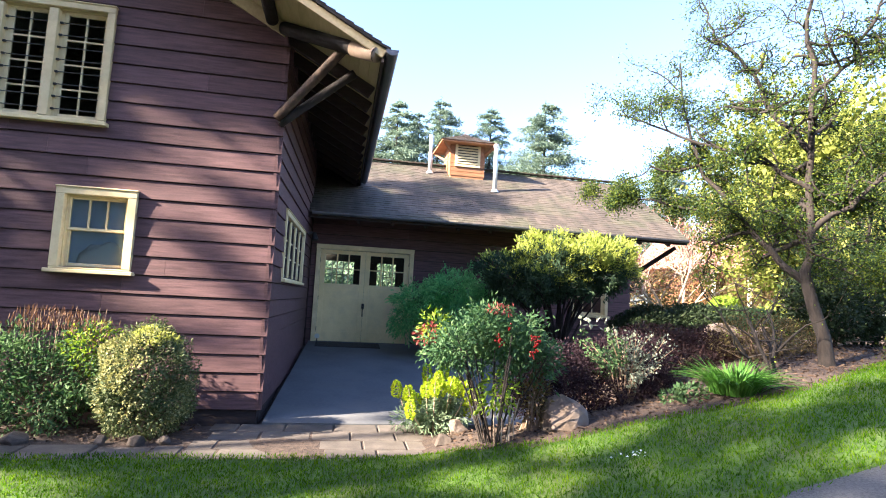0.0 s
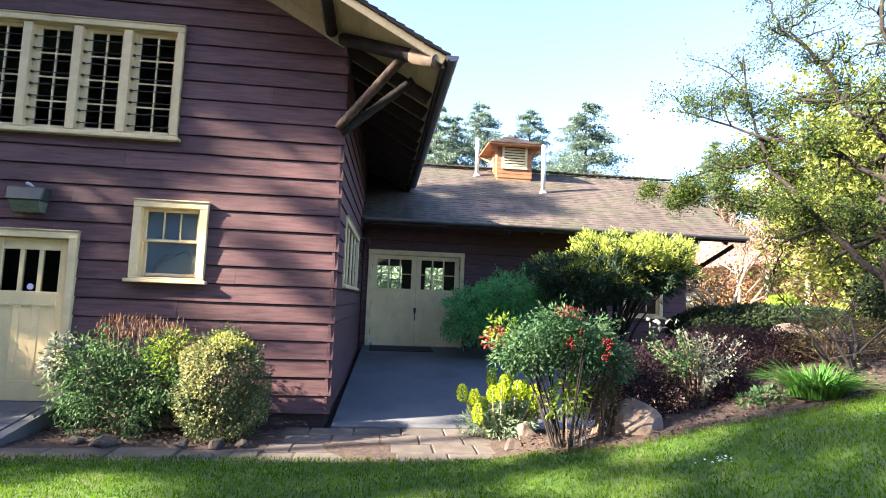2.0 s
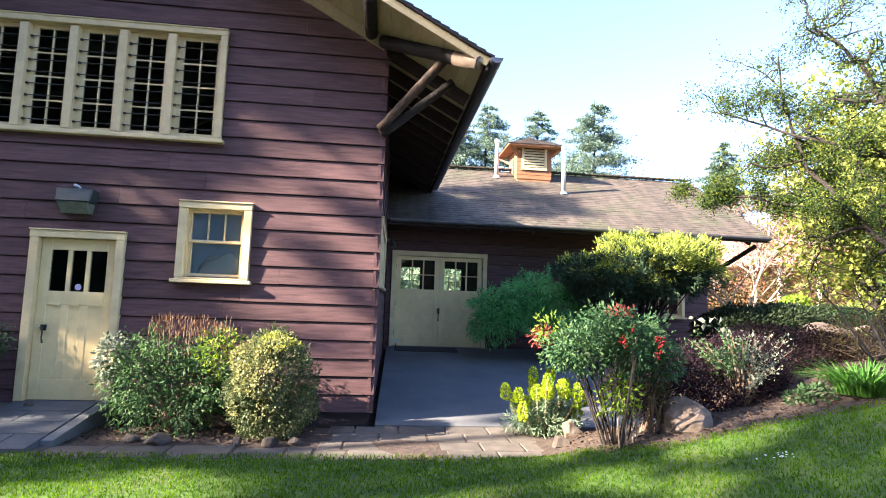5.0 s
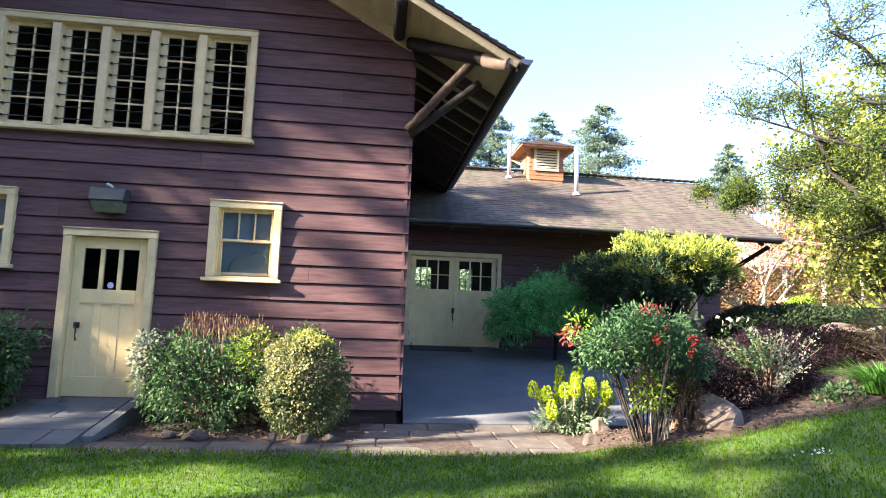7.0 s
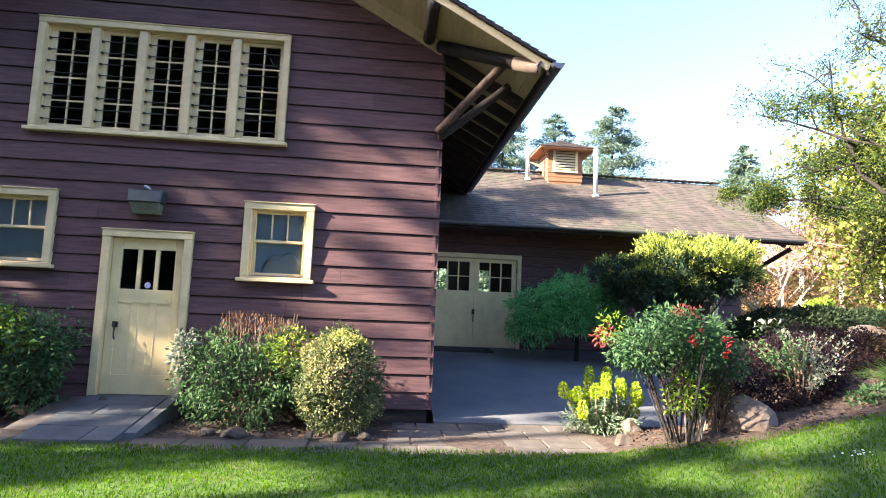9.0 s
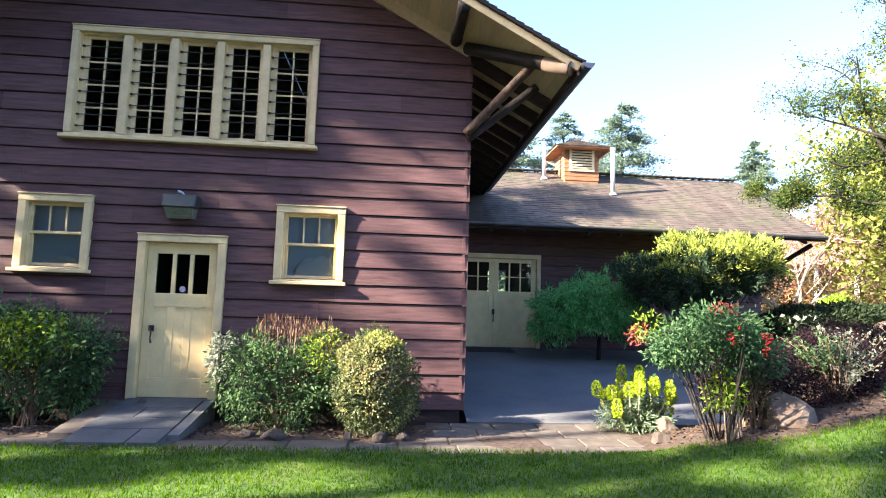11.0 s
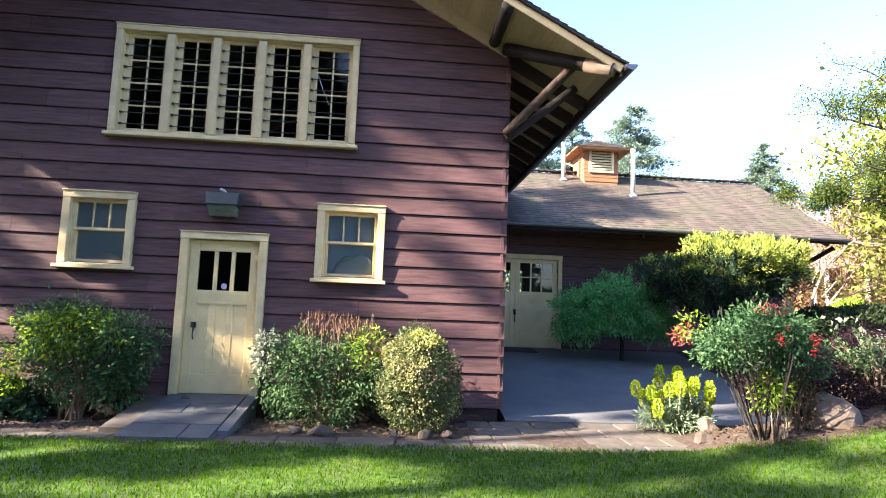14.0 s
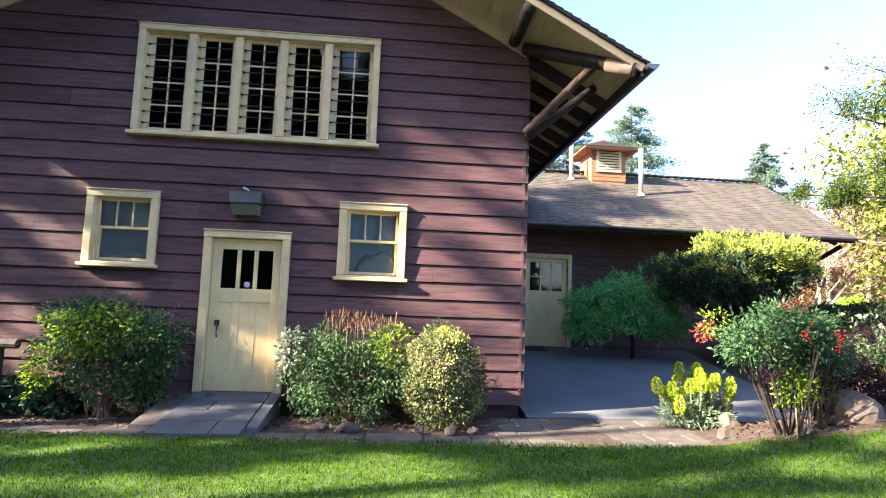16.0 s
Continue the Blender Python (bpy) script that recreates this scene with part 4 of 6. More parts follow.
OFF = LO_OFF

# double doors
dd = lpart("double_door", bmesh.new(), M_DOOR, None, "pair of cream doors with six-light glazing, shut")


def low_box(bm, a0, a1, o0, o1, h0, h1):
    box(bm, a0, a1, WY - o1, WY - o0, h0, h1)


keep = hpart


def hpart(name, bm, mat, parent=None, label="", smooth=False):
    return lpart(name, bm, mat, parent, label, smooth)


for nm, r in (("casing", (-0.60, -0.50, -0.12, 0.045, 0.50, 2.66)), ("casing", (1.60, 1.70, -0.12, 0.045, 0.50, 2.66)), ("head_casing", (-0.605, 1.705, -0.12, 0.05, 2.6605, 2.77))):
    q = bmesh.new()
    low_box(q, *r)
    hpart(nm, soften(q, 0.005), M_CREAM, dd)
door_leaf(dd, low_box, -0.495, 0.548, 0.515, 2.65, -0.02, 3, 2, (1.86, 2.56), 1, (0.75, 1.72), bars=0.016)
door_leaf(dd, low_box, 0.553, 1.595, 0.515, 2.65, -0.02, 3, 2, (1.86, 2.56), 1, (0.75, 1.72), bars=0.016)
q = boxes((0.52, 0.58, WY - 0.012, WY + 0.02, 1.30, 1.42))
tube(q, [(0.55, WY - 0.02, 1.36), (0.55, WY - 0.06, 1.34), (0.545, WY - 0.05, 1.22), (0.55, WY - 0.015, 1.12)], [0.014, 0.014, 0.012, 0.016], 6)
hpart("handle", q, M_BLACK, dd, "black pull handle")
for z in (0.8, 1.5, 2.4):
    for x in (-0.497, 1.597):
        q = bmesh.new()
        tube(q, [(x, WY + 0.01, z - 0.05), (x, WY + 0.01, z + 0.05)], [0.01, 0.01], 6)
        hpart("hinge", q, M_BLACK, dd)


def low_at(a, out, z):
    return (a, WY - out, z)


w, bx, (i0, i1, j0, j1) = window_unit("small_window", 5.74, 6.76, 1.36, 2.39, "small cream window beside the yew", 1, [], at=low_at)
sash(w, bx, i0, i1, j0, j1, 3, 2, -0.05, 0.04, 0.02)
hpart = keep

# its roof: deck, fascia, gutter, shingles
def lroof(y, h=0.0):
    """Underside height of the low roof at y."""
    return EZ + S2 * (y - 12.40) + h if y <= RY else EZ + S2 * (2 * RY - 12.40 - y) + h


bm = bmesh.new()
for ya, yb in ((12.40, RY), (2 * RY - 12.40, RY)):
    solid(bm, [(RX0, ya, lroof(ya)), (RX1, ya, lroof(ya)), (RX1, yb, lroof(yb)), (RX0, yb, lroof(yb)),
               (RX0, ya, lroof(ya, 0.06)), (RX1, ya, lroof(ya, 0.06)), (RX1, yb, lroof(yb, 0.06)), (RX0, yb, lroof(yb, 0.06))])
bmesh.ops.recalc_face_normals(bm, faces=bm.faces)
lro = lpart("roof", bm, M_RAFTER, None, "weathered brown shingle roof with mossy patches")
r2 = random.Random(8)
sv, sf = [], []
for ya0, sgn in ((12.36, 1), (2 * RY - 12.36, -1)):
    course = 0
    y = 0.0
    L2 = math.hypot(RY - 12.36, RZ - EZ)
    cy, sz = (RY - 12.36) / L2, S2 * (RY - 12.36) / L2
    while y < L2 - 0.02:
        x = RX0 - r2.uniform(0, 0.2)
        while x < RX1 + 0.03:
            wd = r2.uniform(0.09, 0.24)
            x1 = min(x + wd - 0.006, RX1 + 0.05)
            d0 = y + r2.uniform(-0.012, 0.012)
            d1 = min(y + 0.30, L2)
            t0 = 0.088 + r2.uniform(0, 0.012)
            b_ = len(sv)
            for xx in (x, x1):
                for dd_, hh in ((d0, t0 - 0.022), (d0, t0), (d1, 0.075), (d1, 0.062)):
                    sv.append((xx, ya0 + sgn * dd_ * cy, EZ - 0.02 + dd_ * sz + hh))
            sf += [(b_, b_ + 4, b_ + 5, b_ + 1), (b_ + 1, b_ + 5, b_ + 6, b_ + 2), (b_, b_ + 1, b_ + 2, b_ + 3), (b_ + 4, b_ + 7, b_ + 6, b_ + 5)]
            x += wd
        y += 0.135
        course += 1
mesh = bpy.data.meshes.new("shingles")
mesh.from_pydata(sv, [], sf)
sh = link("shingles", mesh, M_SHINGLE, lro, "worn grey-brown cedar shingles")
sh["kind"] = "stuff"
x = RX0
while x < RX1:
    q = bmesh.new()
    bar(q, (x, RY, RZ + 0.06), (x + 0.26, RY, RZ + 0.085), 0.24, 0.025)
    lpart("ridge_cap", q, M_SHINGLE, lro)
    x += 0.22
lpart("fascia", boxes((RX0, RX1, 12.362, 12.399, EZ - 0.06, EZ + 0.055)), M_RAFTER, lro)
gutter("gutter", (-0.70, 12.29, EZ + 0.055), (RX1 - 0.02, 12.29, EZ + 0.04), 0.07, lro, M_GUTTER)
for x in np.arange(0.3, 8.2, 0.75):
    q = bmesh.new()
    bar(q, (x, 12.42, lroof(12.42) - 0.075), (x, WY + 0.1, lroof(WY + 0.1) - 0.075), 0.07, 0.13)
    lpart("rafter", q, M_RAFTER, lro)
q = bmesh.new()
tube(q, [(LX1 - 0.05, WY - 0.02, 2.45), (8.05, 12.55, 3.18)], [0.06, 0.055], 8)
lpart("brace", q, M_LOG, None, "dark pole brace under the eave corner")
q = bmesh.new()
bar(q, (LX1 - 0.3, 12.75, lroof(12.75) - 0.09), (RX1 - 0.05, 12.75, lroof(12.75) - 0.09), 0.10, 0.12)
bar(q, (LX1 - 0.3, RY, RZ - 0.12), (RX1 - 0.05, RY, RZ - 0.12), 0.10, 0.14)
lpart("eave_beam", q, M_RAFTER)

# cupola on the ridge
cup = thing("cupola", (3.27, 15.62, 5.08), "small orange cedar roof cupola with cream louvres and a shingled cap", "cupola")
CW, CH = 0.48, 0.98
part("body", soften(boxes((-CW, CW, -CW, CW, -0.2, CH)), 0.01), M_CEDAR, cup)
for k in range(-3, 8):
    part("clapboard", boxes((-CW - 0.015, CW + 0.015, -CW - 0.015, CW + 0.015, k * 0.12 + 0.01, k * 0.12 + 0.115)), M_CEDAR, cup) if k > 0 or k == 0 else None
for nm, r in (("louvre_frame", (-0.36, -0.29, -CW - 0.05, -CW - 0.016, 0.26, 0.93)), ("louvre_frame", (0.29, 0.36, -CW - 0.05, -CW - 0.016, 0.26, 0.93)),
              ("louvre_frame", (-0.289, 0.289, -CW - 0.05, -CW - 0.016, 0.26, 0.33)), ("louvre_frame", (-0.289, 0.289, -CW - 0.05, -CW - 0.016, 0.88, 0.93))):
    part(nm, soften(boxes(r), 0.005), M_CREAM, cup)
part("louvre_back", boxes((-0.289, 0.289, -CW - 0.02, -CW - 0.0161, 0.33, 0.88)), M_RAFTER, cup)
for k in range(7):
    z = 0.36 + k * 0.076
    q = bmesh.new()
    solid(q, [(-0.288, -CW - 0.06, z - 0.015), (0.288, -CW - 0.06, z - 0.015), (0.288, -CW - 0.022, z + 0.03), (-0.288, -CW - 0.022, z + 0.03),
              (-0.288, -CW - 0.06, z), (0.288, -CW - 0.06, z), (0.288, -CW - 0.022, z + 0.045), (-0.288, -CW - 0.022, z + 0.045)])
    part("louvre_slat", q, M_CREAM, cup)
q = bmesh.new()
e = 0.80
solid(q, [(-e, -e, CH - 0.10), (e, -e, CH - 0.10), (e, e, CH - 0.10), (-e, e, CH - 0.10), (-e, -e, CH - 0.05), (e, -e, CH - 0.05), (e, e, CH - 0.05), (-e, e, CH - 0.05)])
part("cap_deck", q, M_CEDAR, cup)
q = bmesh.new()
for k in range(8):
    s0, s1 = e * 1.03 * (1 - k / 8), max(e * 1.03 * (1 - (k + 1.6) / 8), 0.02)
    z0, z1 = CH - 0.048 + k * 0.052, CH - 0.048 + (k + 1.0) * 0.052
    solid(q, [(-s0, -s0, z0), (s0, -s0, z0), (s0, s0, z0), (-s0, s0, z0), (-s1, -s1, z1 + 0.012), (s1, -s1, z1 + 0.012), (s1, s1, z1 + 0.012), (-s1, s1, z1 + 0.012)])
part("cap_shingles", q, M_SHINGLE, cup)
for sx in (-1, 1):
    for sy in (-1, 1):
        q = bmesh.new()
        bar(q, (sx * CW, sy * CW, CH - 0.32), (sx * (e - 0.06), sy * (e - 0.06), CH - 0.10), 0.05, 0.06)
        part("bracket", q, M_CEDAR, cup)


def flue(x, y, top, label):
    z = lroof(y, 0.05)
    f = thing("flue_pipe", (x, y, z), label, "pipe")
    q = bmesh.new()
    tube(q, [(0, 0, -0.05), (0, 0, top - z - 0.06)], [0.058, 0.058], 16)
    part("pipe", q, M_PIPE, f, smooth=True)
    q = bmesh.new()
    tube(q, [(0, 0, top - z - 0.09), (0, 0, top - z)], [0.072, 0.072], 16)
    part("collar", q, M_PIPE, f)
    q = bmesh.new()
    tube(q, [(0, 0, 0.0), (0, 0.0, 0.09)], [0.13, 0.065], 16)
    part("flashing", q, M_PIPE, f, "grey flashing at the roof")


flue(3.89, 14.40, 5.86, "straight galvanised flue pipe standing on the shingle roof")
flue(2.25, 15.35, 6.22, "straight galvanised flue pipe beside the cupola")


# ---------------------------------------------------------------- paving
court = bmesh.new()
solid(court, [(-0.82, 7.36, -0.12), (3.35, 7.36, -0.12), (4.6, WY + 0.02, -0.12), (-0.64, WY + 0.02, -0.12),
              (-0.82, 7.36, 0.02), (3.35, 7.36, 0.02), (4.6, WY + 0.02, 0.512), (-0.64, WY + 0.02, 0.512)])
ob = part("patio", court, M_CONCRETE)
tagged(ob, "sloping dark grey concrete patio before the double doors", "patio", kind="structure")
mat_ = thing("door_mat", (0.25, 13.05, 0.0), "thin dark doormat before the double doors", "doormat")
q = bmesh.new()
for v in solid(q, [(-0.72, -0.30, 0), (0.72, -0.30, 0), (0.72, 0.30, 0), (-0.72, 0.30, 0), (-0.70, -0.29, 0.014), (0.70, -0.29, 0.014), (0.70, 0.29, 0.014), (-0.70, 0.29, 0.014)]):
    v.co.z += 0.02 + 0.080 * (v.co.y + 13.05 - 7.36) + 0.002
part("mat_body", q, M_MAT, mat_)
spot = thing("ground_spotlight", (-0.44, 13.1, 0.49), "small white spotlight at the wall foot", "lamp")
q = bmesh.new()
tube(q, [(0, 0, 0), (0, 0, 0.14)], [0.012, 0.012], 8)
part("stake", q, M_BLACK, spot)
q = bmesh.new()
tube(q, [(0, 0.05, 0.15), (0, -0.06, 0.17)], [0.03, 0.055], 12)
part("head", q, M_WHITE, spot)

eave_lamp = thing("wall_lamp", (side_x(12.6) + 0.0, 12.6, 2.86), "small dark security lamp under the eave junction", "lamp")
q = bmesh.new()
tube(q, [(0, 0, 0.05), (0.07, -0.03, 0.06), (0.12, -0.05, 0.03)], [0.035, 0.03, 0.03], 10)
part("bracket", q, M_GUTTER, eave_lamp)
q = bmesh.new()
tube(q, [(0.12, -0.05, 0.06), (0.14, -0.08, -0.02), (0.15, -0.10, -0.10)], [0.04, 0.06, 0.075], 12)
part("head", q, M_BLACK, eave_lamp)

# ramp of flagstones to the entrance
ramp_ = thing("door_ramp", (-4.55, 6.75, 0), "low blue-grey flagstone ramp to the cream door", "ramp")


def ramp_z(y):
    return 0.032 + 0.148 * min(max(y - 6.08, 0.0), 1.34)


def ramp_solid(x0, x1, y0, y1, top):
    """A slab whose top follows the ramp."""
    q = bmesh.new()
    n = 4
    for k in range(n):
        a, b = y0 + (y1 - y0) * k / n, y0 + (y1 - y0) * (k + 1) / n
        solid(q, [(x0 + 4.55, a - 6.75, -0.08), (x1 + 4.55, a - 6.75, -0.08), (x1 + 4.55, b - 6.75, -0.08), (x0 + 4.55, b - 6.75, -0.08),
                  (x0 + 4.55, a - 6.75, ramp_z(a) + top), (x1 + 4.55, a - 6.75, ramp_z(a) + top), (x1 + 4.55, b - 6.75, ramp_z(b) + top), (x0 + 4.55, b - 6.75, ramp_z(b) + top)])
    bmesh.ops.remove_doubles(q, verts=q.verts, dist=0.0005)
    return q


part("kerb", ramp_solid(-4.10, -3.98, 6.28, 7.42, 0.004), M_CONCRETE, ramp_, "dark concrete side edge")
part("kerb", ramp_solid(-5.32, -5.05, 6.35, 7.42, -0.012), M_PAVER, ramp_, "worn side strip")
part("bed", ramp_solid(-5.045, -4.105, 6.06, 7.42, -0.02), M_CONCRETE, ramp_)
rows_ = [(6.04, 6.42, [-5.04, -4.42, -4.105]), (6.425, 6.75, [-5.04, -4.105]), (6.755, 7.08, [-5.04, -4.66, -4.105]), (7.085, 7.40, [-5.04, -4.105])]
for y0, y1, xs in rows_:
    for x0, x1 in zip(xs, xs[1:]):
        part("flagstone", ramp_solid(x0 + 0.008, x1 - 0.008, y0 + 0.004, y1 - 0.004, 0.014), M_RAMP, ramp_)

# border of stone pavers along the lawn and the apron before the patio
border = tagged(new("paving"), "worn grey-brown stone paver border along the lawn", "paving", kind="structure")
rp = random.Random(21)


def paver(x0, x1, y0, y1):
    q = bmesh.new()
    j = lambda: rp.uniform(-0.008, 0.008)
    z = -0.012 + rp.uniform(-0.005, 0.007)
    t = rp.uniform(-0.004, 0.004)
    solid(q, [(x0 + j(), y0 + j(), -0.1), (x1 + j(), y0 + j(), -0.1), (x1 + j(), y1 + j(), -0.1), (x0 + j(), y1 + j(), -0.1),
              (x0 + 0.006, y0 + 0.006, 0.02 + z + t), (x1 - 0.006, y0 + 0.006, 0.02 + z), (x1 - 0.006, y1 - 0.006, 0.02 + z - t), (x0 + 0.006, y1 - 0.006, 0.02 + z)])
    part("paver", soften(q, 0.008), M_PAVER, border)


x = -8.6
while x < -1.45:
    wd = rp.uniform(0.5, 0.66)
    paver(x, min(x + wd, -1.42) - 0.012, 5.90 + rp.uniform(-0.02, 0.02), 6.34 + rp.uniform(-0.04, 0.04))
    x += wd
for y0, y1, xa, xb, s in ((5.90, 6.24, -1.41, 1.00, 0.1), (6.25, 6.60, -1.41, 1.06, 0.35), (6.61, 6.97, -1.30, 1.10, 0.0), (6.98, 7.345, -1.36, 1.12, 0.3)):
    x = xa
    first = True
    while x < xb - 0.1:
        wd = rp.uniform(0.44, 0.58) * (0.6 if first and s else 1)
        paver(x, min(x + wd, xb) - 0.010, y0, y1)
        x += wd
        first = False


# ---------------------------------------------------------------- stones
def stone(name, at, r, label, mat, seed, category="stone", flat=1.0, cuts=7):
    q = bmesh.new()
    bmesh.ops.create_icosphere(q, subdivisions=3, radius=1.0)
    rs = random.Random(seed)
    planes = [(Vector((rs.gauss(0, 1), rs.gauss(0, 1), rs.gauss(0, 0.7))).normalized(), rs.uniform(0.45, 0.75)) for _ in range(cuts)]
    for v in q.verts:
        for n, d in planes:
            over = v.co.dot(n) - d
            if over > 0:
                v.co -= n * over * 0.97
        v.co *= 1 + 0.10 * lump(v.co, 1.8, seed)
        v.co = Vector((v.co.x * r[0], v.co.y * r[1], v.co.z * r[2]))
    ob = part(name, q, mat, smooth=False)
    ob.location = at
    return tagged(ob, label, category)


stone("boulder", (2.40, 5.90, 0.36), (0.33, 0.28, 0.31), "pale tan angular boulder at the bed edge", M_ROCK, 17, "boulder", cuts=10)
stone("boulder", (6.75, 8.9, 1.12), (0.55, 0.45, 0.42), "large pale tan boulder among shrubs", M_ROCK, 8, "boulder")
stone("boulder", (7.75, 9.4, 1.15), (0.40, 0.35, 0.30), "pale tan boulder among shrubs", M_ROCK, 9, "boulder")
stone("stone", (1.42, 6.55, 0.14), (0.17, 0.15, 0.12), "small tan edging stone", M_ROCK, 12)
stone("stone", (1.22, 6.28, 0.07), (0.15, 0.13, 0.10), "small brown edging stone", M_STONE, 13)
stone("stone", (-4.80, 7.28, 0.21), (0.075, 0.06, 0.05), "dark stone kept beside the door", M_STONE, 14)
for k, (x, y, r) in enumerate([(-3.06, 6.46, 0.15), (-3.34, 6.55, 0.09), (-2.25, 6.42, 0.08), (-1.90, 6.36, 0.10), (-1.66, 6.42, 0.08)]):
    stone("stone", (x, y, 0.03), (r, r * 0.8, r * 0.75), "small brown stone edging the bed", M_STONE, 30 + k)

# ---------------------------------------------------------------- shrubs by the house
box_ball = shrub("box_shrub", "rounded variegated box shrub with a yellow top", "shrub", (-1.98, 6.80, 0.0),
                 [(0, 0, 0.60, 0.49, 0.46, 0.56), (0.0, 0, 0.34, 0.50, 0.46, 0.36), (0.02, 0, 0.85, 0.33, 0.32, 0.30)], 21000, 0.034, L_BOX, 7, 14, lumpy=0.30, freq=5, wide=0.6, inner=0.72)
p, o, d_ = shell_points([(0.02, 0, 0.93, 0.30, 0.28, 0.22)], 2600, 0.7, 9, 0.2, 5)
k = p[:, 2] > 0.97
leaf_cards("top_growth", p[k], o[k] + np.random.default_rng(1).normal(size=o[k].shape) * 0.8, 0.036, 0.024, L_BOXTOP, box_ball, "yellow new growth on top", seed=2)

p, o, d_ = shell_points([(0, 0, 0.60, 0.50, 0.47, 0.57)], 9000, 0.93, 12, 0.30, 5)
# cream variegation kept to the sun's side, so the colour carries sunlight too
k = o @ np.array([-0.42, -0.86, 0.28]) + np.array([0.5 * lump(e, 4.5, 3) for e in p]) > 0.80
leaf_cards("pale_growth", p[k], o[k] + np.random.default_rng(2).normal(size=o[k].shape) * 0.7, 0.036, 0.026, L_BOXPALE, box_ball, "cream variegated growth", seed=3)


def mixed_bush(at, s, seed, label):
    """Loose leafy bush with rusty seed heads over it."""
    b = shrub("garden_shrub", label, "shrub", at, [(-0.36 * s, 0, 0.66, 0.44 * s, 0.36, 0.42), (0.05, 0.05, 0.56, 0.52 * s, 0.40, 0.46), (0.42 * s, 0, 0.62, 0.36 * s, 0.34, 0.42), (0.0, -0.1, 0.30, 0.45 * s, 0.30, 0.30)],
              9500, 0.060, L_SHRUB, seed, 26, droop=0.45, lumpy=0.7, freq=2.6, wide=0.40, inner=0.4, clump=7, clump_r=0.05, spread=0.6)
    return b


gs = mixed_bush((-3.08, 6.98, 0.0), 1.0, 15, "leafy green shrub with rusty dried seed heads under the window")
rg = np.random.default_rng(3)
n = 420
px = np.stack([rg.uniform(-0.35, 0.62, n), rg.normal(0, 0.16, n), np.zeros(n)], 1)
px[:, 2] = 1.02 + rg.random(n) * 0.26 - 0.25 * (px[:, 0] / 0.8) ** 2
leaf_cards("seed_growth", px, rg.normal(size=px.shape) * [0.25, 0.25, 0.2] + [0, 0, 1], rg.uniform(0.04, 0.10, n), 0.014, L_RUST, gs, "rusty dried flower spikes", seed=3)["kind"] = "stuff"
q = bmesh.new()
for k in range(26):
    x, y = rg.uniform(-0.4, 0.6), rg.normal(0, 0.12)
    tube(q, [(x * 0.6, y, 0.4), (x * 0.9, y, 0.8), (x, y + rg.normal(0, 0.03), rg.uniform(1.12, 1.34))], [0.005, 0.004, 0.0025], 4, False)
part("spike_growth", q, M_STEM, gs)["kind"] = "stuff"
p, o, d_ = shell_points([(0.48, -0.08, 0.92, 0.30, 0.26, 0.30)], 420, 0.2, 19, 0.3, 4)
leaf_cards("yellow_growth", p, o + rg.normal(size=o.shape) * 0.8, 0.06, 0.024, L_LIME, gs, "yellow-green side growth", seed=4)["kind"] = "stuff"
p, o, d_ = shell_points([(-0.72, -0.05, 0.82, 0.16, 0.2, 0.28)], 420, 0.3, 20, 0.3, 4)
leaf_cards("pale_leaves", p, o + rg.normal(size=o.shape) * 0.8, 0.07, 0.035, L_SILVER, gs, "pale edged leaves", seed=5)

gs2 = shrub("garden_shrub", "tall leafy green shrub with drooping shoots beside the door", "shrub", (-5.95, 7.0, 0.0),
            [(-0.25, 0, 0.95, 0.52, 0.40, 0.40), (0.38, 0, 0.88, 0.50, 0.38, 0.42), (0.0, 0.05, 0.60, 0.62, 0.36, 0.42), (0.45, 0, 0.42, 0.36, 0.30, 0.36)],
            9500, 0.066, L_SHRUB, 25, 30, droop=0.5, lumpy=0.7, freq=2.6, wide=0.42, inner=0.35, clump=7, clump_r=0.05, spread=0.7)
p, o, d_ = shell_points([(-0.05, -0.22, 1.02, 0.62, 0.2, 0.30), (-0.62, -0.15, 0.5, 0.16, 0.14, 0.34)], 1300, 0.3, 26, 0.4, 4)
leaf_cards("young_leaves", p, o + rg.normal(size=o.shape) * 0.8 - [0, 0, 0.5], 0.07, 0.028, L_LIME, gs2, "yellow-green young leaves", seed=6)
q = bmesh.new()
for k in range(14):
    e = (-0.5 - rg.random() * 0.55, rg.normal(0, 0.15), 0.75 + rg.random() * 0.55)
    tube(q, [(-0.1, 0, 0.1), (-0.35, 0, 0.9), e], [0.008, 0.006, 0.003], 4, False)
part("shoots", q, M_STEM, gs2)

cp = []
while len(cp) < 2600:
    x, y = rg.uniform(-9.5, -6.2), rg.uniform(6.75, 7.42)
    cp.append((x, y, 0.05 + 0.34 * rg.random() * smooth(-6.2, -6.6, x)))
ivy = leaf_cards("ground_cover", np.array(cp), rg.normal(size=(len(cp), 3)) + [0, -0.5, 0.5], rg.uniform(0.06, 0.12, len(cp)), rg.uniform(0.05, 0.09, len(cp)), L_IVY, seed=8)
tagged(ivy, "dark broad-leaved ground cover at the wall foot", "ground cover", kind="stuff")
fence = thing("log_rail", (-7.1, 6.75, 0), "weathered round-log handrail on posts", "railing")
q = bmesh.new()
tube(q, [(-1.6, 0.1, 0.84), (-0.5, 0.04, 0.83), (0.34, 0, 0.82)], [0.05, 0.055, 0.052], 10, True, 0.04)
part("rail", q, M_LOG, fence)
for x in (-1.2, 0.12):
    q = bmesh.new()
    tube(q, [(x, 0.03, -0.05), (x + 0.01, 0.03, 0.79)], [0.055, 0.05], 10, True, 0.04)
    part("post", q, M_LOG, fence)

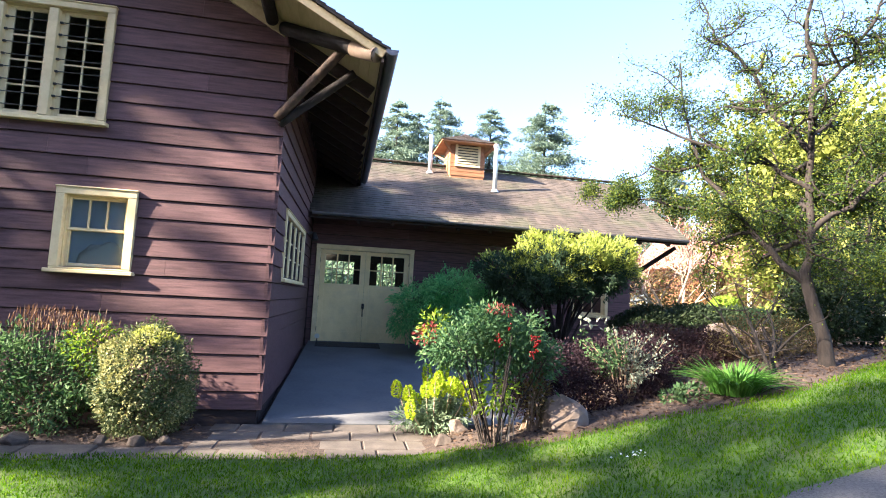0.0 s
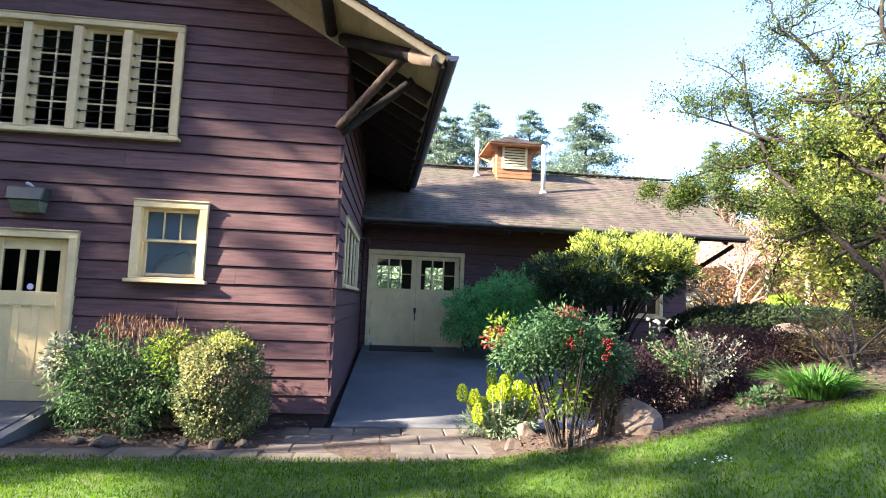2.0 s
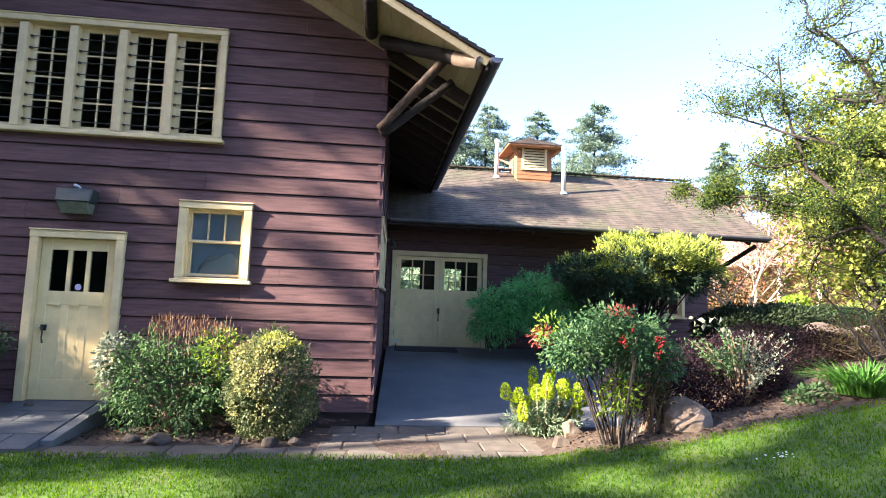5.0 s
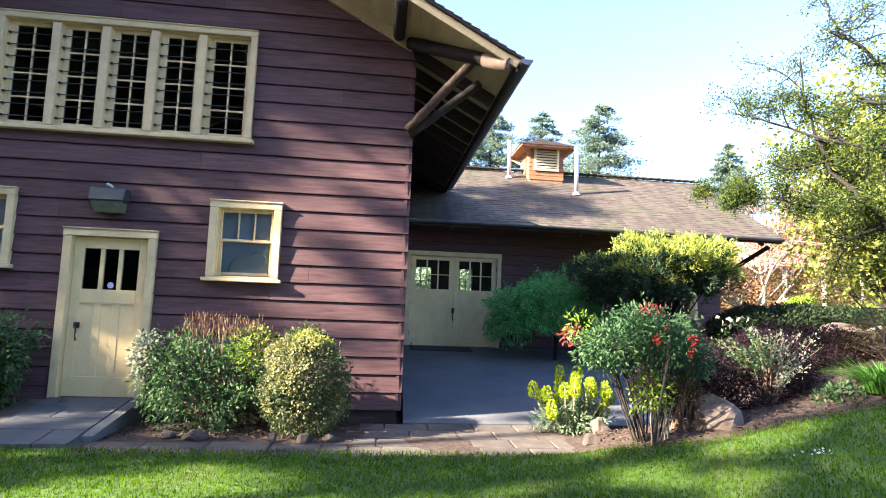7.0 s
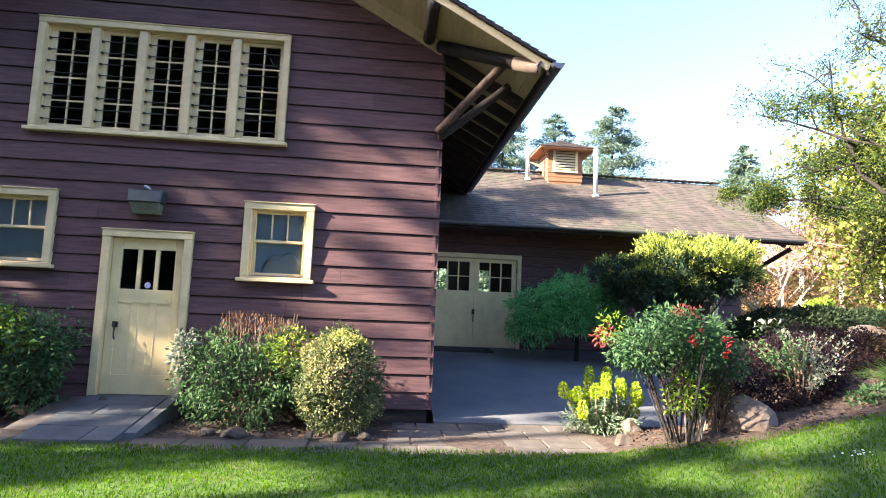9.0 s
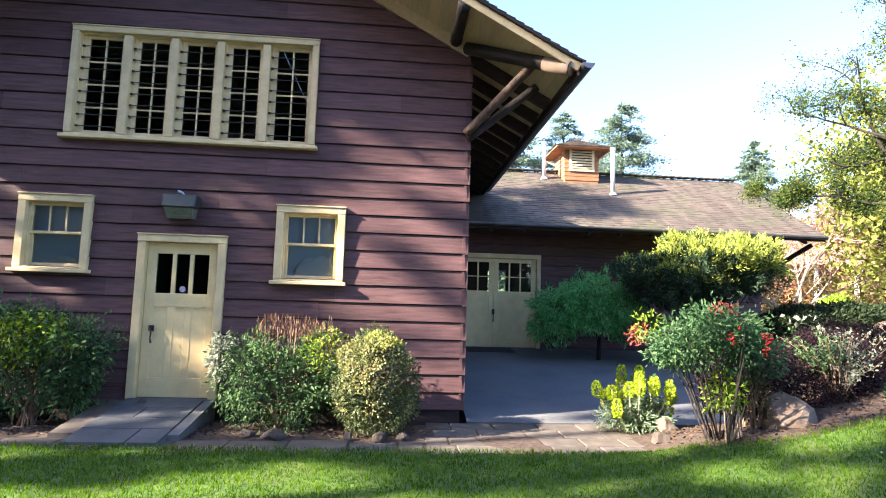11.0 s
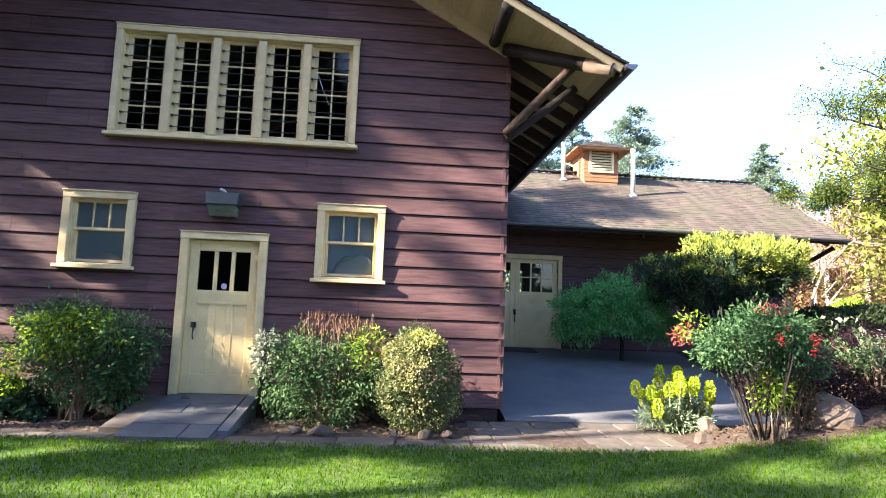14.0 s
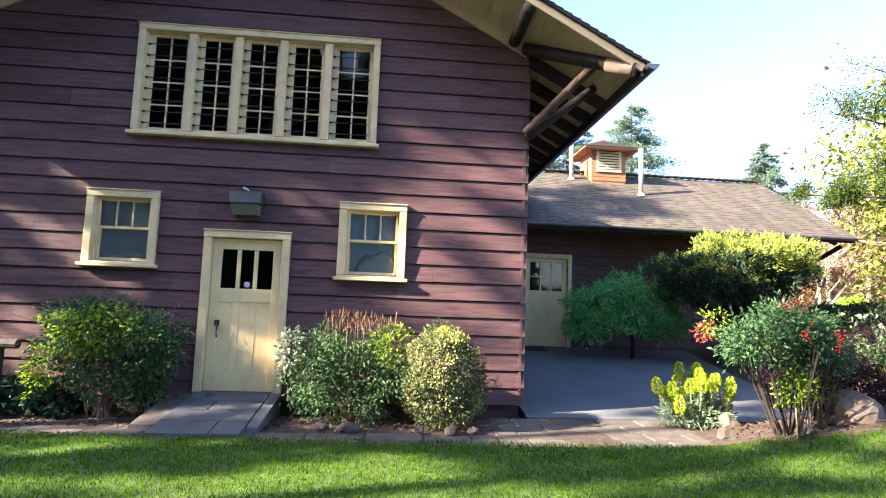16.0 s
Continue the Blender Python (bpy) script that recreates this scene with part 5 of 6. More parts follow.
# ---------------------------------------------------------------- nandina with red berries
nand = shrub("nandina", "leggy green nandina with red berry clusters at the patio edge", "shrub", (1.62, 5.82, 0.22),
             [(-0.40, 0, 0.92, 0.36, 0.34, 0.24), (0.14, 0, 1.02, 0.40, 0.36, 0.30), (-0.06, 0, 1.18, 0.30, 0.26, 0.20), (0.46, 0.1, 0.86, 0.30, 0.3, 0.24)],
             7800, 0.062, L_NAND, 35, 0, droop=0.35, lumpy=0.8, freq=3.2, wide=0.38, inner=0.25, clump=11, clump_r=0.06, spread=0.55)
q = bmesh.new()
for k in range(24):
    a = rg.uniform(0, 6.28)
    r0, r1 = rg.uniform(0, 0.17), rg.uniform(0.15, 0.5)
    tube(q, [(r0 * math.cos(a), r0 * math.sin(a), -0.04), ((r0 + r1) / 2 * math.cos(a), (r0 + r1) / 2 * math.sin(a), 0.45), (r1 * math.cos(a) * 1.1, r1 * math.sin(a), rg.uniform(0.8, 1.1))],
         [0.009, 0.008, 0.006], 6, False)
part("cane_thicket", q, M_BARK, nand)["kind"] = "stuff"
q = bmesh.new()
for k in range(5):
    x = 0.10 + 0.055 * (k - 2) + rg.normal() * 0.012
    tube(q, [(x, -0.14 + 0.02 * k, -0.04), (x + rg.normal() * 0.015, -0.16 + 0.02 * k, 0.22), (x + rg.normal() * 0.03, -0.13, 0.44 + 0.05 * rg.random())], [0.008, 0.007, 0.005], 6)
part("pale_cane_thicket", q, M_CANE, nand, "pale bare canes")["kind"] = "stuff"
p, o, d_ = shell_points([(-0.02, -0.12, 0.48, 0.22, 0.16, 0.22)], 240, 0.2, 36, 0.3, 4)
leaf_cards("young_leaves", p, o + rg.normal(size=o.shape) * 0.7 - [0, 0, 0.4], 0.075, 0.03, L_LIME, nand, "yellow-green young leaves", seed=9)
p, o, d_ = shell_points([(-0.60, 0.35, 1.12, 0.18, 0.2, 0.18)], 130, 0.3, 37, 0.3, 4)
leaf_cards("side_shoot", p, o + rg.normal(size=o.shape) * 0.7, 0.065, 0.022, L_LIME, nand, "light green side shoot", seed=10)["kind"] = "stuff"
for c, n, r in (((-0.07, -0.38, 1.03), 26, 0.036), ((0.30, -0.38, 1.02), 30, 0.042), ((0.27, -0.38, 0.90), 8, 0.024), ((0.05, -0.34, 1.15), 6, 0.02)):
    q = bmesh.new()
    for k in range(n):
        b_ = bmesh.ops.create_icosphere(q, subdivisions=1, radius=0.0115)["verts"]
        o_ = Vector((rg.normal() * r * 0.55, rg.normal() * r * 0.5, rg.normal() * r))
        bmesh.ops.translate(q, verts=b_, vec=Vector(c) + o_)
    ob = part("berry_cluster", q, L_BERRY, nand, "cluster of small red berries", True)
p, o, d_ = shell_points([(-0.66, 0.45, 1.00, 0.15, 0.14, 0.12), (0.0, -0.15, 1.33, 0.15, 0.12, 0.05)], 230, 0.2, 38, 0.3, 4)
leaf_cards("red_leaves", p, o + rg.normal(size=o.shape) * 0.7, 0.055, 0.02, L_REDLEAF, nand, "red young leaves", seed=11)

# ---------------------------------------------------------------- spurge with chartreuse flowers
eu = thing("spurge", (1.22, 7.0, 0.03), "clump of spurge with chartreuse flower heads", "plant")
P, D, LP, LD = [], [], [], []
q = bmesh.new()
for k in range(22):
    a, r = k * 2.4, 0.48 * math.sqrt((k + 0.5) / 22)
    tipx, tipy = r * math.cos(a) * 1.1, r * math.sin(a) * 0.8
    h = rg.uniform(0.36, 0.62) + 0.12 * (abs(tipx - 0.1) < 0.18)
    tube(q, [(tipx * 0.35, tipy * 0.35, -0.02), (tipx * 0.8, tipy * 0.8, h * 0.5), (tipx, tipy, h)], [0.009, 0.008, 0.006], 5, False)
    ln = rg.uniform(0.16, 0.24)
    for j in range(230):
        f = rg.random()
        t, rr = rg.uniform(0, 6.28), 0.050 * math.sin(math.pi * (0.12 + 0.80 * f)) * rg.uniform(0.7, 1.1)
        P.append((tipx + rr * math.cos(t), tipy + rr * math.sin(t), h + 0.03 - ln * (1 - f)))
        D.append((math.cos(t), math.sin(t), rg.uniform(-0.1, 0.9)))
    for j in range(130):
        f = rg.uniform(0.15, 0.72)
        t = rg.uniform(0, 6.28)
        LP.append((tipx * (0.35 + 0.65 * f), tipy * (0.35 + 0.65 * f), h * f - 0.02))
        LD.append((math.cos(t), math.sin(t), rg.uniform(-0.1, 0.8)))
part("branchwork", q, M_CANE, eu)["kind"] = "stuff"
leaf_cards("bloom", P, D, 0.030, 0.028, L_SPURGE, eu, "bright chartreuse bracts", seed=12)
p, o, d_ = shell_points([(0, 0, 0.18, 0.46, 0.38, 0.20)], 1800, 0.3, 39, 0.4, 4)
LP, LD = np.concatenate([np.array(LP), p]), np.concatenate([np.array(LD), o + rg.normal(size=o.shape) * 0.6])
leaf_cards("foliage", LP, LD, 0.075, 0.016, L_SPURGELOW, eu, seed=13)

# ---------------------------------------------------------------- bank planting
def gz(x, y):
    return ground_z(x, y)


shrub("barberry", "dense dark purple barberry bush beside the boulder", "shrub", (2.85, 6.6, gz(2.85, 6.6)),
      [(-0.22, 0, 0.40, 0.78, 0.50, 0.50), (0.72, 0.15, 0.52, 0.74, 0.5, 0.54), (0.2, -0.1, 0.3, 0.95, 0.45, 0.36)], 42000, 0.034, L_PURPLE, 41, 12, lumpy=0.25, freq=4, inner=0.5, wide=0.55)
shrub("barberry", "russet clipped barberry hedge on the bank", "shrub", (4.75, 7.5, gz(4.75, 7.5)),
      [(-0.35, 0, 0.22, 0.66, 0.5, 0.36), (0.50, 0.1, 0.22, 0.66, 0.5, 0.34), (0, -0.1, 0.12, 0.9, 0.5, 0.22)], 30000, 0.034, L_RUSSET, 42, 12, lumpy=0.2, freq=4, inner=0.5, wide=0.55)
shrub("olive_shrub", "low olive-brown twiggy shrub on the bank", "shrub", (5.6, 6.95, gz(5.6, 6.95)),
      [(0, 0, 0.28, 0.62, 0.5, 0.36), (0.7, 0.2, 0.28, 0.5, 0.42, 0.34)], 5200, 0.036, L_OLIVE, 43, 40, lumpy=0.35, freq=3.5, inner=0.4, wide=0.5)
sil = thing("silver_shrub", (3.32, 6.25, gz(3.32, 6.25)), "loose shrub of bare twigs and pale silvery leaves", "shrub")
q = bmesh.new()
P, D, P2, D2 = [], [], [], []
for k in range(46):
    a, r = rg.uniform(0, 6.28), rg.uniform(0.15, 0.62)
    e = np.array([r * math.cos(a) * 1.05, r * math.sin(a) * 0.7, rg.uniform(0.35, 0.88)])
    m = e * [0.45, 0.45, 0.6] + rg.normal(size=3) * 0.03
    tube(q, [(e[0] * 0.1, e[1] * 0.1, -0.03), m, e], [0.007, 0.005, 0.0025], 4, False)
    for j in range(42):
        f = rg.uniform(0.3, 1.02)
        c = m + (e - m) * (f - 0.3) / 0.7 + rg.normal(size=3) * 0.025
        (P if e[0] > -0.12 else P2).append(c)
        (D if e[0] > -0.12 else D2).append(rg.normal(size=3) + [0, 0, 0.4])
part("twig_growth", q, M_STEM, sil)["kind"] = "stuff"
leaf_cards("foliage", P, D, 0.042, 0.02, L_SILVER, sil, seed=14)
leaf_cards("green_foliage", P2, D2, 0.05, 0.024, L_SHRUB, sil, "green leaves on one side", seed=15)
leaf_cards("pale_leaves", [(-0.35 + rg.normal() * 0.12, rg.normal() * 0.1, 0.92 + rg.normal() * 0.05) for _ in range(16)], rg.normal(size=(16, 3)), 0.075, 0.05, L_SILVER, sil, seed=16)

lily = thing("daylily_clump", (4.30, 5.70, gz(4.30, 5.70)), "clump of arching bright green strap leaves", "plant")
q = bmesh.new()
for k in range(380):
    a, ln = rg.uniform(0, 6.28), rg.uniform(0.34, 0.54)
    lean = rg.uniform(0.4, 1.1)
    r0 = 0.24 * math.sqrt(rg.random())
    b0 = Vector((r0 * math.cos(a), r0 * math.sin(a), -0.01))
    dirv = Vector((math.cos(a + rg.normal() * 0.5), math.sin(a + rg.normal() * 0.5), 0))
    sd_ = Vector((-dirv.y, dirv.x, 0))
    prev = None
    for j in range(6):
        f = j / 5
        c = b0 + dirv * (ln * f * (0.35 + 0.55 * f) * lean) + Vector((0, 0, ln * (f - 0.62 * f * f * lean)))
        wv = 0.011 * (1 - 0.85 * f ** 2)
        pr = (q.verts.new(c - sd_ * wv + Vector((0, 0, wv * 0.6))), q.verts.new(c), q.verts.new(c + sd_ * wv + Vector((0, 0, wv * 0.6))))
        if prev:
            q.faces.new((prev[0], prev[1], pr[1], pr[0])), q.faces.new((prev[1], prev[2], pr[2], pr[1]))
        prev = pr
part("foliage", q, L_LILY, lily, smooth=True)
shrub("low_plant", "small grey-green leafy plant at the bed edge", "plant", (3.85, 5.80, gz(3.85, 5.80)), [(0, 0, 0.08, 0.20, 0.16, 0.10)], 320, 0.05, L_SHRUB, 51, 0, wide=0.6)
shrub("low_plant", "small green leafy plant at the bed edge", "plant", (3.62, 5.78, gz(3.62, 5.78)), [(0, 0, 0.07, 0.14, 0.12, 0.09)], 160, 0.05, L_SHRUB, 52, 0, wide=0.5)
shrub("dark_shrub", "dark twiggy shrub behind the boulder", "shrub", (2.12, 5.98, gz(2.12, 5.98)), [(0, 0, 0.38, 0.20, 0.2, 0.30)], 480, 0.055, L_OLIVE, 53, 16, wide=0.35, inner=0.2)
leaf_cards_at = [(2.47 + rg.normal() * 0.06, 4.55 + rg.normal() * 0.05, 0) for _ in range(14)]
dz = leaf_cards("daisies", [(x, y, gz(x, y) + 0.06) for x, y, _ in leaf_cards_at], rg.normal(size=(14, 3)) * [1, 1, 0.2], 0.024, 0.02, L_DAISY, seed=17)
tagged(dz, "few small white daisies in the lawn", "flowers", kind="stuff")


# ---------------------------------------------------------------- trees
def limb_tree(name, label, at, trunk, levels, seed, bark, leaf_mat, leaf, per_twig, spread=0.55, up=0.15, category="tree", r0=0.1, shrink=0.68, kids=(3, 5), twigs_only=2, second=None, gnarl=0.18, wide=0.5, leaf_r=0.16, stem=(), thin=None):
    """A tree of bent limbs that fork; leaves stand round the last shoots. trunk: list of (direction, length) of the first limbs."""
    top = thing(name, at, label, category)
    rs = random.Random(seed)
    nr = np.random.default_rng(seed)
    q = bmesh.new()
    ends = []

    def grow(p, d, ln, r, lev):
        n = 5 if lev < 2 else 4
        pts, rad = [p.copy()], [r]
        d = d.normalized()
        for k in range(n):
            d = (d + Vector((rs.gauss(0, 1), rs.gauss(0, 1), rs.gauss(0, 0.8))) * gnarl + Vector((0, 0, up * 0.2))).normalized()
            p = p + d * ln / n
            pts.append(p.copy())
            rad.append(r * (1 - (1 - shrink) * (k + 1) / n))
        tube(q, pts, rad, 8 if lev == 0 else 6 if lev < 3 else 4, False, 0.05, seed + lev)
        if lev >= levels:
            ends.append(pts)
            return
        if lev >= levels - twigs_only:
            ends.append(pts[2:])
        for k in range(rs.randint(*kids)):
            f = rs.uniform(0.35, 1.0) if k else 1.0
            i = min(int(f * n), n)
            ax = Vector((rs.gauss(0, 1), rs.gauss(0, 1), rs.gauss(0, 0.55)))
            nd = (d * (1 - spread) + ax.normalized() * spread + Vector((0, 0, up * 0.4)))
            grow(pts[i], nd, ln * rs.uniform(0.55, 0.85), rad[i] * rs.uniform(0.6, 0.8), lev + 1)

    for pts, rad in stem:
        tube(q, pts, rad, 12, False, 0.06, seed)
    for start, d, ln, r, lev in trunk:
        grow(Vector(start), Vector(d), ln, r, lev)
    part("trunk", q, bark, top, smooth=True)
    P = []
    for pts in ends:
        for k in range(per_twig):
            i = rs.randrange(len(pts) - 1)
            P.append(np.array(pts[i].lerp(pts[i + 1], rs.random())) + nr.normal(size=3) * leaf_r * 0.5)
    P = np.array(P)
    if thin:
        P = P[nr.random(len(P)) > 0.78 * np.clip((P[:, 2] - thin[0]) / (thin[1] - thin[0]), 0, 1)]
    D = nr.normal(size=P.shape) + [0, 0, -0.1]
    L = leaf * nr.uniform(0.6, 1.3, len(P))
    if second is None:
        leaf_cards("crown", P, D, L, L * wide, leaf_mat, top, seed=seed)
    else:
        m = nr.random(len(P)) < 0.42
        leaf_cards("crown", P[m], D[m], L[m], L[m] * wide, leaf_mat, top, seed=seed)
        # the rest, spread at random, takes the darker colour as painted shade
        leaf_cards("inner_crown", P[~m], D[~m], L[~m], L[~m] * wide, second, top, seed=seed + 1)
    return top


# the leaning garden tree by the lawn
TB = (5.85, 6.05, gz(5.85, 6.05) - 0.05)
rt = random.Random(5)


def crooked(pts, r0, r1, bend):
    """A limb through a few points, with small kinks between them."""
    out = []
    for a, b in zip(pts, pts[1:]):
        for k in range(4):
            out.append(Vector(a).lerp(Vector(b), k / 4) + Vector((rt.gauss(0, bend), rt.gauss(0, bend), rt.gauss(0, bend * 0.6))) * (1 if out else 0))
    out.append(Vector(pts[-1]))
    n = len(out) - 1
    return out, [r0 + (r1 - r0) * (k / n) ** 0.8 for k in range(n + 1)]


def spurs(limb, n, ln, lean, lev=2, start=0.2):
    """Side shoots along a limb, leaning outwards."""
    pts, rad = limb
    rows = []
    for k in range(n):
        i = min(int((start + (1 - start) * (k + rt.random()) / n) * (len(pts) - 1)), len(pts) - 1)
        d = Vector((rt.gauss(0, 1), rt.gauss(0, 1), rt.gauss(0.1, 0.6))).normalized() * 0.8 + Vector(lean)
        rows.append((tuple(pts[i]), tuple(d), ln * rt.uniform(0.6, 1.3), min(rad[i] * 0.8, 0.038), lev))
    return rows


L0 = ([Vector(v) for v in ((0.03, 0, -0.05), (0.0, 0, 0.1), (-0.03, 0.02, 0.4), (-0.11, 0.08, 0.75), (-0.15, 0.13, 1.05))], [0.13, 0.088, 0.078, 0.075, 0.07])
L1 = crooked([(-0.15, 0.13, 1.05), (-0.10, 0.10, 1.7), (-0.10, 0.09, 2.9), (-0.12, 0.10, 4.2), (-0.05, 0.0, 5.3)], 0.064, 0.016, 0.022)
L2 = crooked([(-0.15, 0.13, 1.05), (-0.42, 0.42, 1.42), (-0.72, 0.72, 1.95), (-1.02, 1.02, 2.7), (-1.15, 1.15, 3.3), (-1.22, 1.2, 4.2)], 0.052, 0.010, 0.022)
L3 = crooked([(-0.10, 0.09, 2.7), (-0.45, 0.35, 3.3), (-0.62, 0.6, 4.0), (-0.85, 0.85, 4.45), (-1.02, 1.0, 5.05)], 0.042, 0.010, 0.03)
L4 = crooked([(-0.72, 0.72, 1.95), (-1.2, 1.3, 2.12), (-1.7, 1.9, 2.3), (-2.15, 2.35, 2.38)], 0.028, 0.006, 0.02)
L5 = crooked([(-0.10, 0.10, 1.7), (0.3, -0.2, 2.1), (0.75, -0.45, 2.7), (1.1, -0.6, 3.5)], 0.042, 0.010, 0.03)
L6 = crooked([(-0.11, 0.10, 3.4), (0.25, -0.1, 3.9), (0.5, -0.35, 4.5), (0.65, -0.4, 5.2)], 0.034, 0.009, 0.03)
L7 = crooked([(-0.10, 0.09, 2.2), (-0.5, 0.3, 2.55), (-0.95, 0.75, 2.85), (-1.55, 1.45, 3.3), (-1.85, 1.8, 3.55)], 0.034, 0.008, 0.025)
L8 = crooked([(-0.14, 0.12, 1.35), (0.2, 0.1, 1.3), (0.55, -0.1, 1.1), (0.95, -0.2, 0.85)], 0.026, 0.008, 0.02)
OUT = (-0.35, 0.3, 0.15)
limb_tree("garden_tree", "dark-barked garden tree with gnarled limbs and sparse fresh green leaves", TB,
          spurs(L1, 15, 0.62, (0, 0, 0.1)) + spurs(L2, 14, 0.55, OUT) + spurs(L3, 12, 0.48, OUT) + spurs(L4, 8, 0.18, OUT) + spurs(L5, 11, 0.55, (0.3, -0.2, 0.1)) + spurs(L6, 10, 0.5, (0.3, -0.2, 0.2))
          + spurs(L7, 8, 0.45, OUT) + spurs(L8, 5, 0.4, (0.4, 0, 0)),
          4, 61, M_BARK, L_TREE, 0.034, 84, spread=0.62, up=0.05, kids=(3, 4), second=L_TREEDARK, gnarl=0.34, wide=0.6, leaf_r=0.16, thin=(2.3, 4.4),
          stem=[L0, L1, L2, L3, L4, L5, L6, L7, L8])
L1 = crooked([(0, 0, 0), (0.05, 0, 0.8), (-0.05, 0, 1.8), (0, 0, 3.2)], 0.05, 0.012, 0.03)
L2 = crooked([(0.02, 0, 0.4), (-0.35, 0.2, 1.0), (-0.5, 0.4, 1.9), (-0.6, 0.4, 2.6)], 0.04, 0.010, 0.03)
L3 = crooked([(0.03, 0, 0.5), (0.45, -0.2, 1.2), (0.7, -0.3, 2.2)], 0.04, 0.010, 0.03)
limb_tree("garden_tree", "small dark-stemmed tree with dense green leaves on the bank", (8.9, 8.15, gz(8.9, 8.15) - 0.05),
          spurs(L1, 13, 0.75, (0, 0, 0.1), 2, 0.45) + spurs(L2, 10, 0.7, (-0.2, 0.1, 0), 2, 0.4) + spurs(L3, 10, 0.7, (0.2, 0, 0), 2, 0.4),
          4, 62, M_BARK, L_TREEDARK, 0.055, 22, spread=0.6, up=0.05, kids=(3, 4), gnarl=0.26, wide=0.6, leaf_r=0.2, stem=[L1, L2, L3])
limb_tree("bare_shrub", "nearly bare shrub with crooked pale branches", (5.05, 6.15, gz(5.05, 6.15)),
          [((0.1, 0, 0), (-0.15, 0, 1), 0.7, 0.026, 2), ((0.22, 0.05, 0), (0.05, 0, 1), 0.75, 0.026, 2), ((0, 0, 0), (-0.5, 0.1, 0.8), 0.8, 0.022, 2), ((0.15, 0.02, 0.2), (0.5, 0, 0.8), 0.7, 0.016, 2)],
          4, 63, M_BARK, L_LIME, 0.03, 2, spread=0.6, kids=(2, 3), gnarl=0.22, category="shrub")

# ---------------------------------------------------------------- court planting
YEW = [(-0.95, 0.1, 1.48, 0.72, 0.60, 0.46), (-0.02, 0, 1.72, 1.02, 0.80, 0.60), (0.88, 0, 1.78, 0.74, 0.66, 0.52), (-0.55, -0.1, 1.38, 0.80, 0.6, 0.38)]
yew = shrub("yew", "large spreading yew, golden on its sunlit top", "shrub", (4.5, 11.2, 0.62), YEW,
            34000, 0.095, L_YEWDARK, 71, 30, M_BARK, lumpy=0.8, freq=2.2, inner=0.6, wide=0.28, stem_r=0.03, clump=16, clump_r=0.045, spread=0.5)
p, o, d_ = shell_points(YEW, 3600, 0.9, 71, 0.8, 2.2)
# gold only on top and to the east, painting in where sun falls
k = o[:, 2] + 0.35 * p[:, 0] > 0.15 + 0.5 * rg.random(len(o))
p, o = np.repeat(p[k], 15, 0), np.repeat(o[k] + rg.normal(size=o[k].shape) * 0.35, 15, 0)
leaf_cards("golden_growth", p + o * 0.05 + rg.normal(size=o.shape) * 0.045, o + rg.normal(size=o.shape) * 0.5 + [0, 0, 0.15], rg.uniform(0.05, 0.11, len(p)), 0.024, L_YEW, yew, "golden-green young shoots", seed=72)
mp_ = shrub("laceleaf_maple", "low mounded laceleaf maple with drooping green foliage", "tree", (2.45, 12.1, 0.40),
            [(0, 0, 1.40, 0.80, 0.7, 0.42), (-0.60, -0.05, 1.12, 0.66, 0.55, 0.42), (0.62, 0, 1.12, 0.66, 0.55, 0.42), (-0.85, -0.2, 0.82, 0.5, 0.4, 0.34), (0.1, -0.3, 0.95, 0.8, 0.45, 0.34), (0.85, -0.1, 0.8, 0.5, 0.4, 0.3)],
            21000, 0.10, L_MAPLE, 75, 0, M_BARK, droop=0.75, lumpy=0.9, freq=3.0, inner=0.6, wide=0.28, stem_r=0.02, clump=14, clump_r=0.05, spread=0.4)
q = bmesh.new()
tube(q, [(0.2, 0, -0.05), (0.22, 0, 0.4), (0.1, 0, 0.9), (0, 0, 1.3)], [0.05, 0.045, 0.04, 0.025], 8)
part("trunk", q, M_BARK, mp_)
shrub("clipped_hedge", "low dark clipped evergreen hedge", "hedge", (7.5, 11.2, 0.75), [(-0.9, 0, 0.45, 0.9, 0.6, 0.48), (0.3, 0.1, 0.58, 1.1, 0.7, 0.46), (1.5, 0.2, 0.60, 1.0, 0.7, 0.46)],
      30000, 0.075, L_HEDGE, 77, 20, lumpy=0.2, freq=2, inner=0.6)
shrub("evergreen_shrub", "dark glossy evergreen shrub behind the tree", "shrub", (7.3, 7.6, gz(7.3, 7.6)), [(0, 0, 0.55, 0.6, 0.6, 0.6), (0.9, 0.3, 0.7, 0.8, 0.7, 0.75), (1.9, 0.6, 0.9, 0.9, 0.8, 0.95)],
      17000, 0.075, L_HEDGE, 78, 24, lumpy=0.4, freq=2, inner=0.4)
shrub("flowering_shrub", "yellow-flowered spurge clump behind the boulder", "shrub", (8.4, 10.2, 1.0), [(0, 0, 0.40, 0.45, 0.4, 0.42)], 1500, 0.06, L_SHRUB, 79, 16, lumpy=0.4, inner=0.3)
shrub("green_shrub", "bright green rounded shrub on the far lawn", "shrub", (18.2, 24.0, gz(18.2, 24)), [(0, 0, 0.5, 0.75, 0.7, 0.55)], 2400, 0.14, L_LIME, 80, 8, lumpy=0.3)

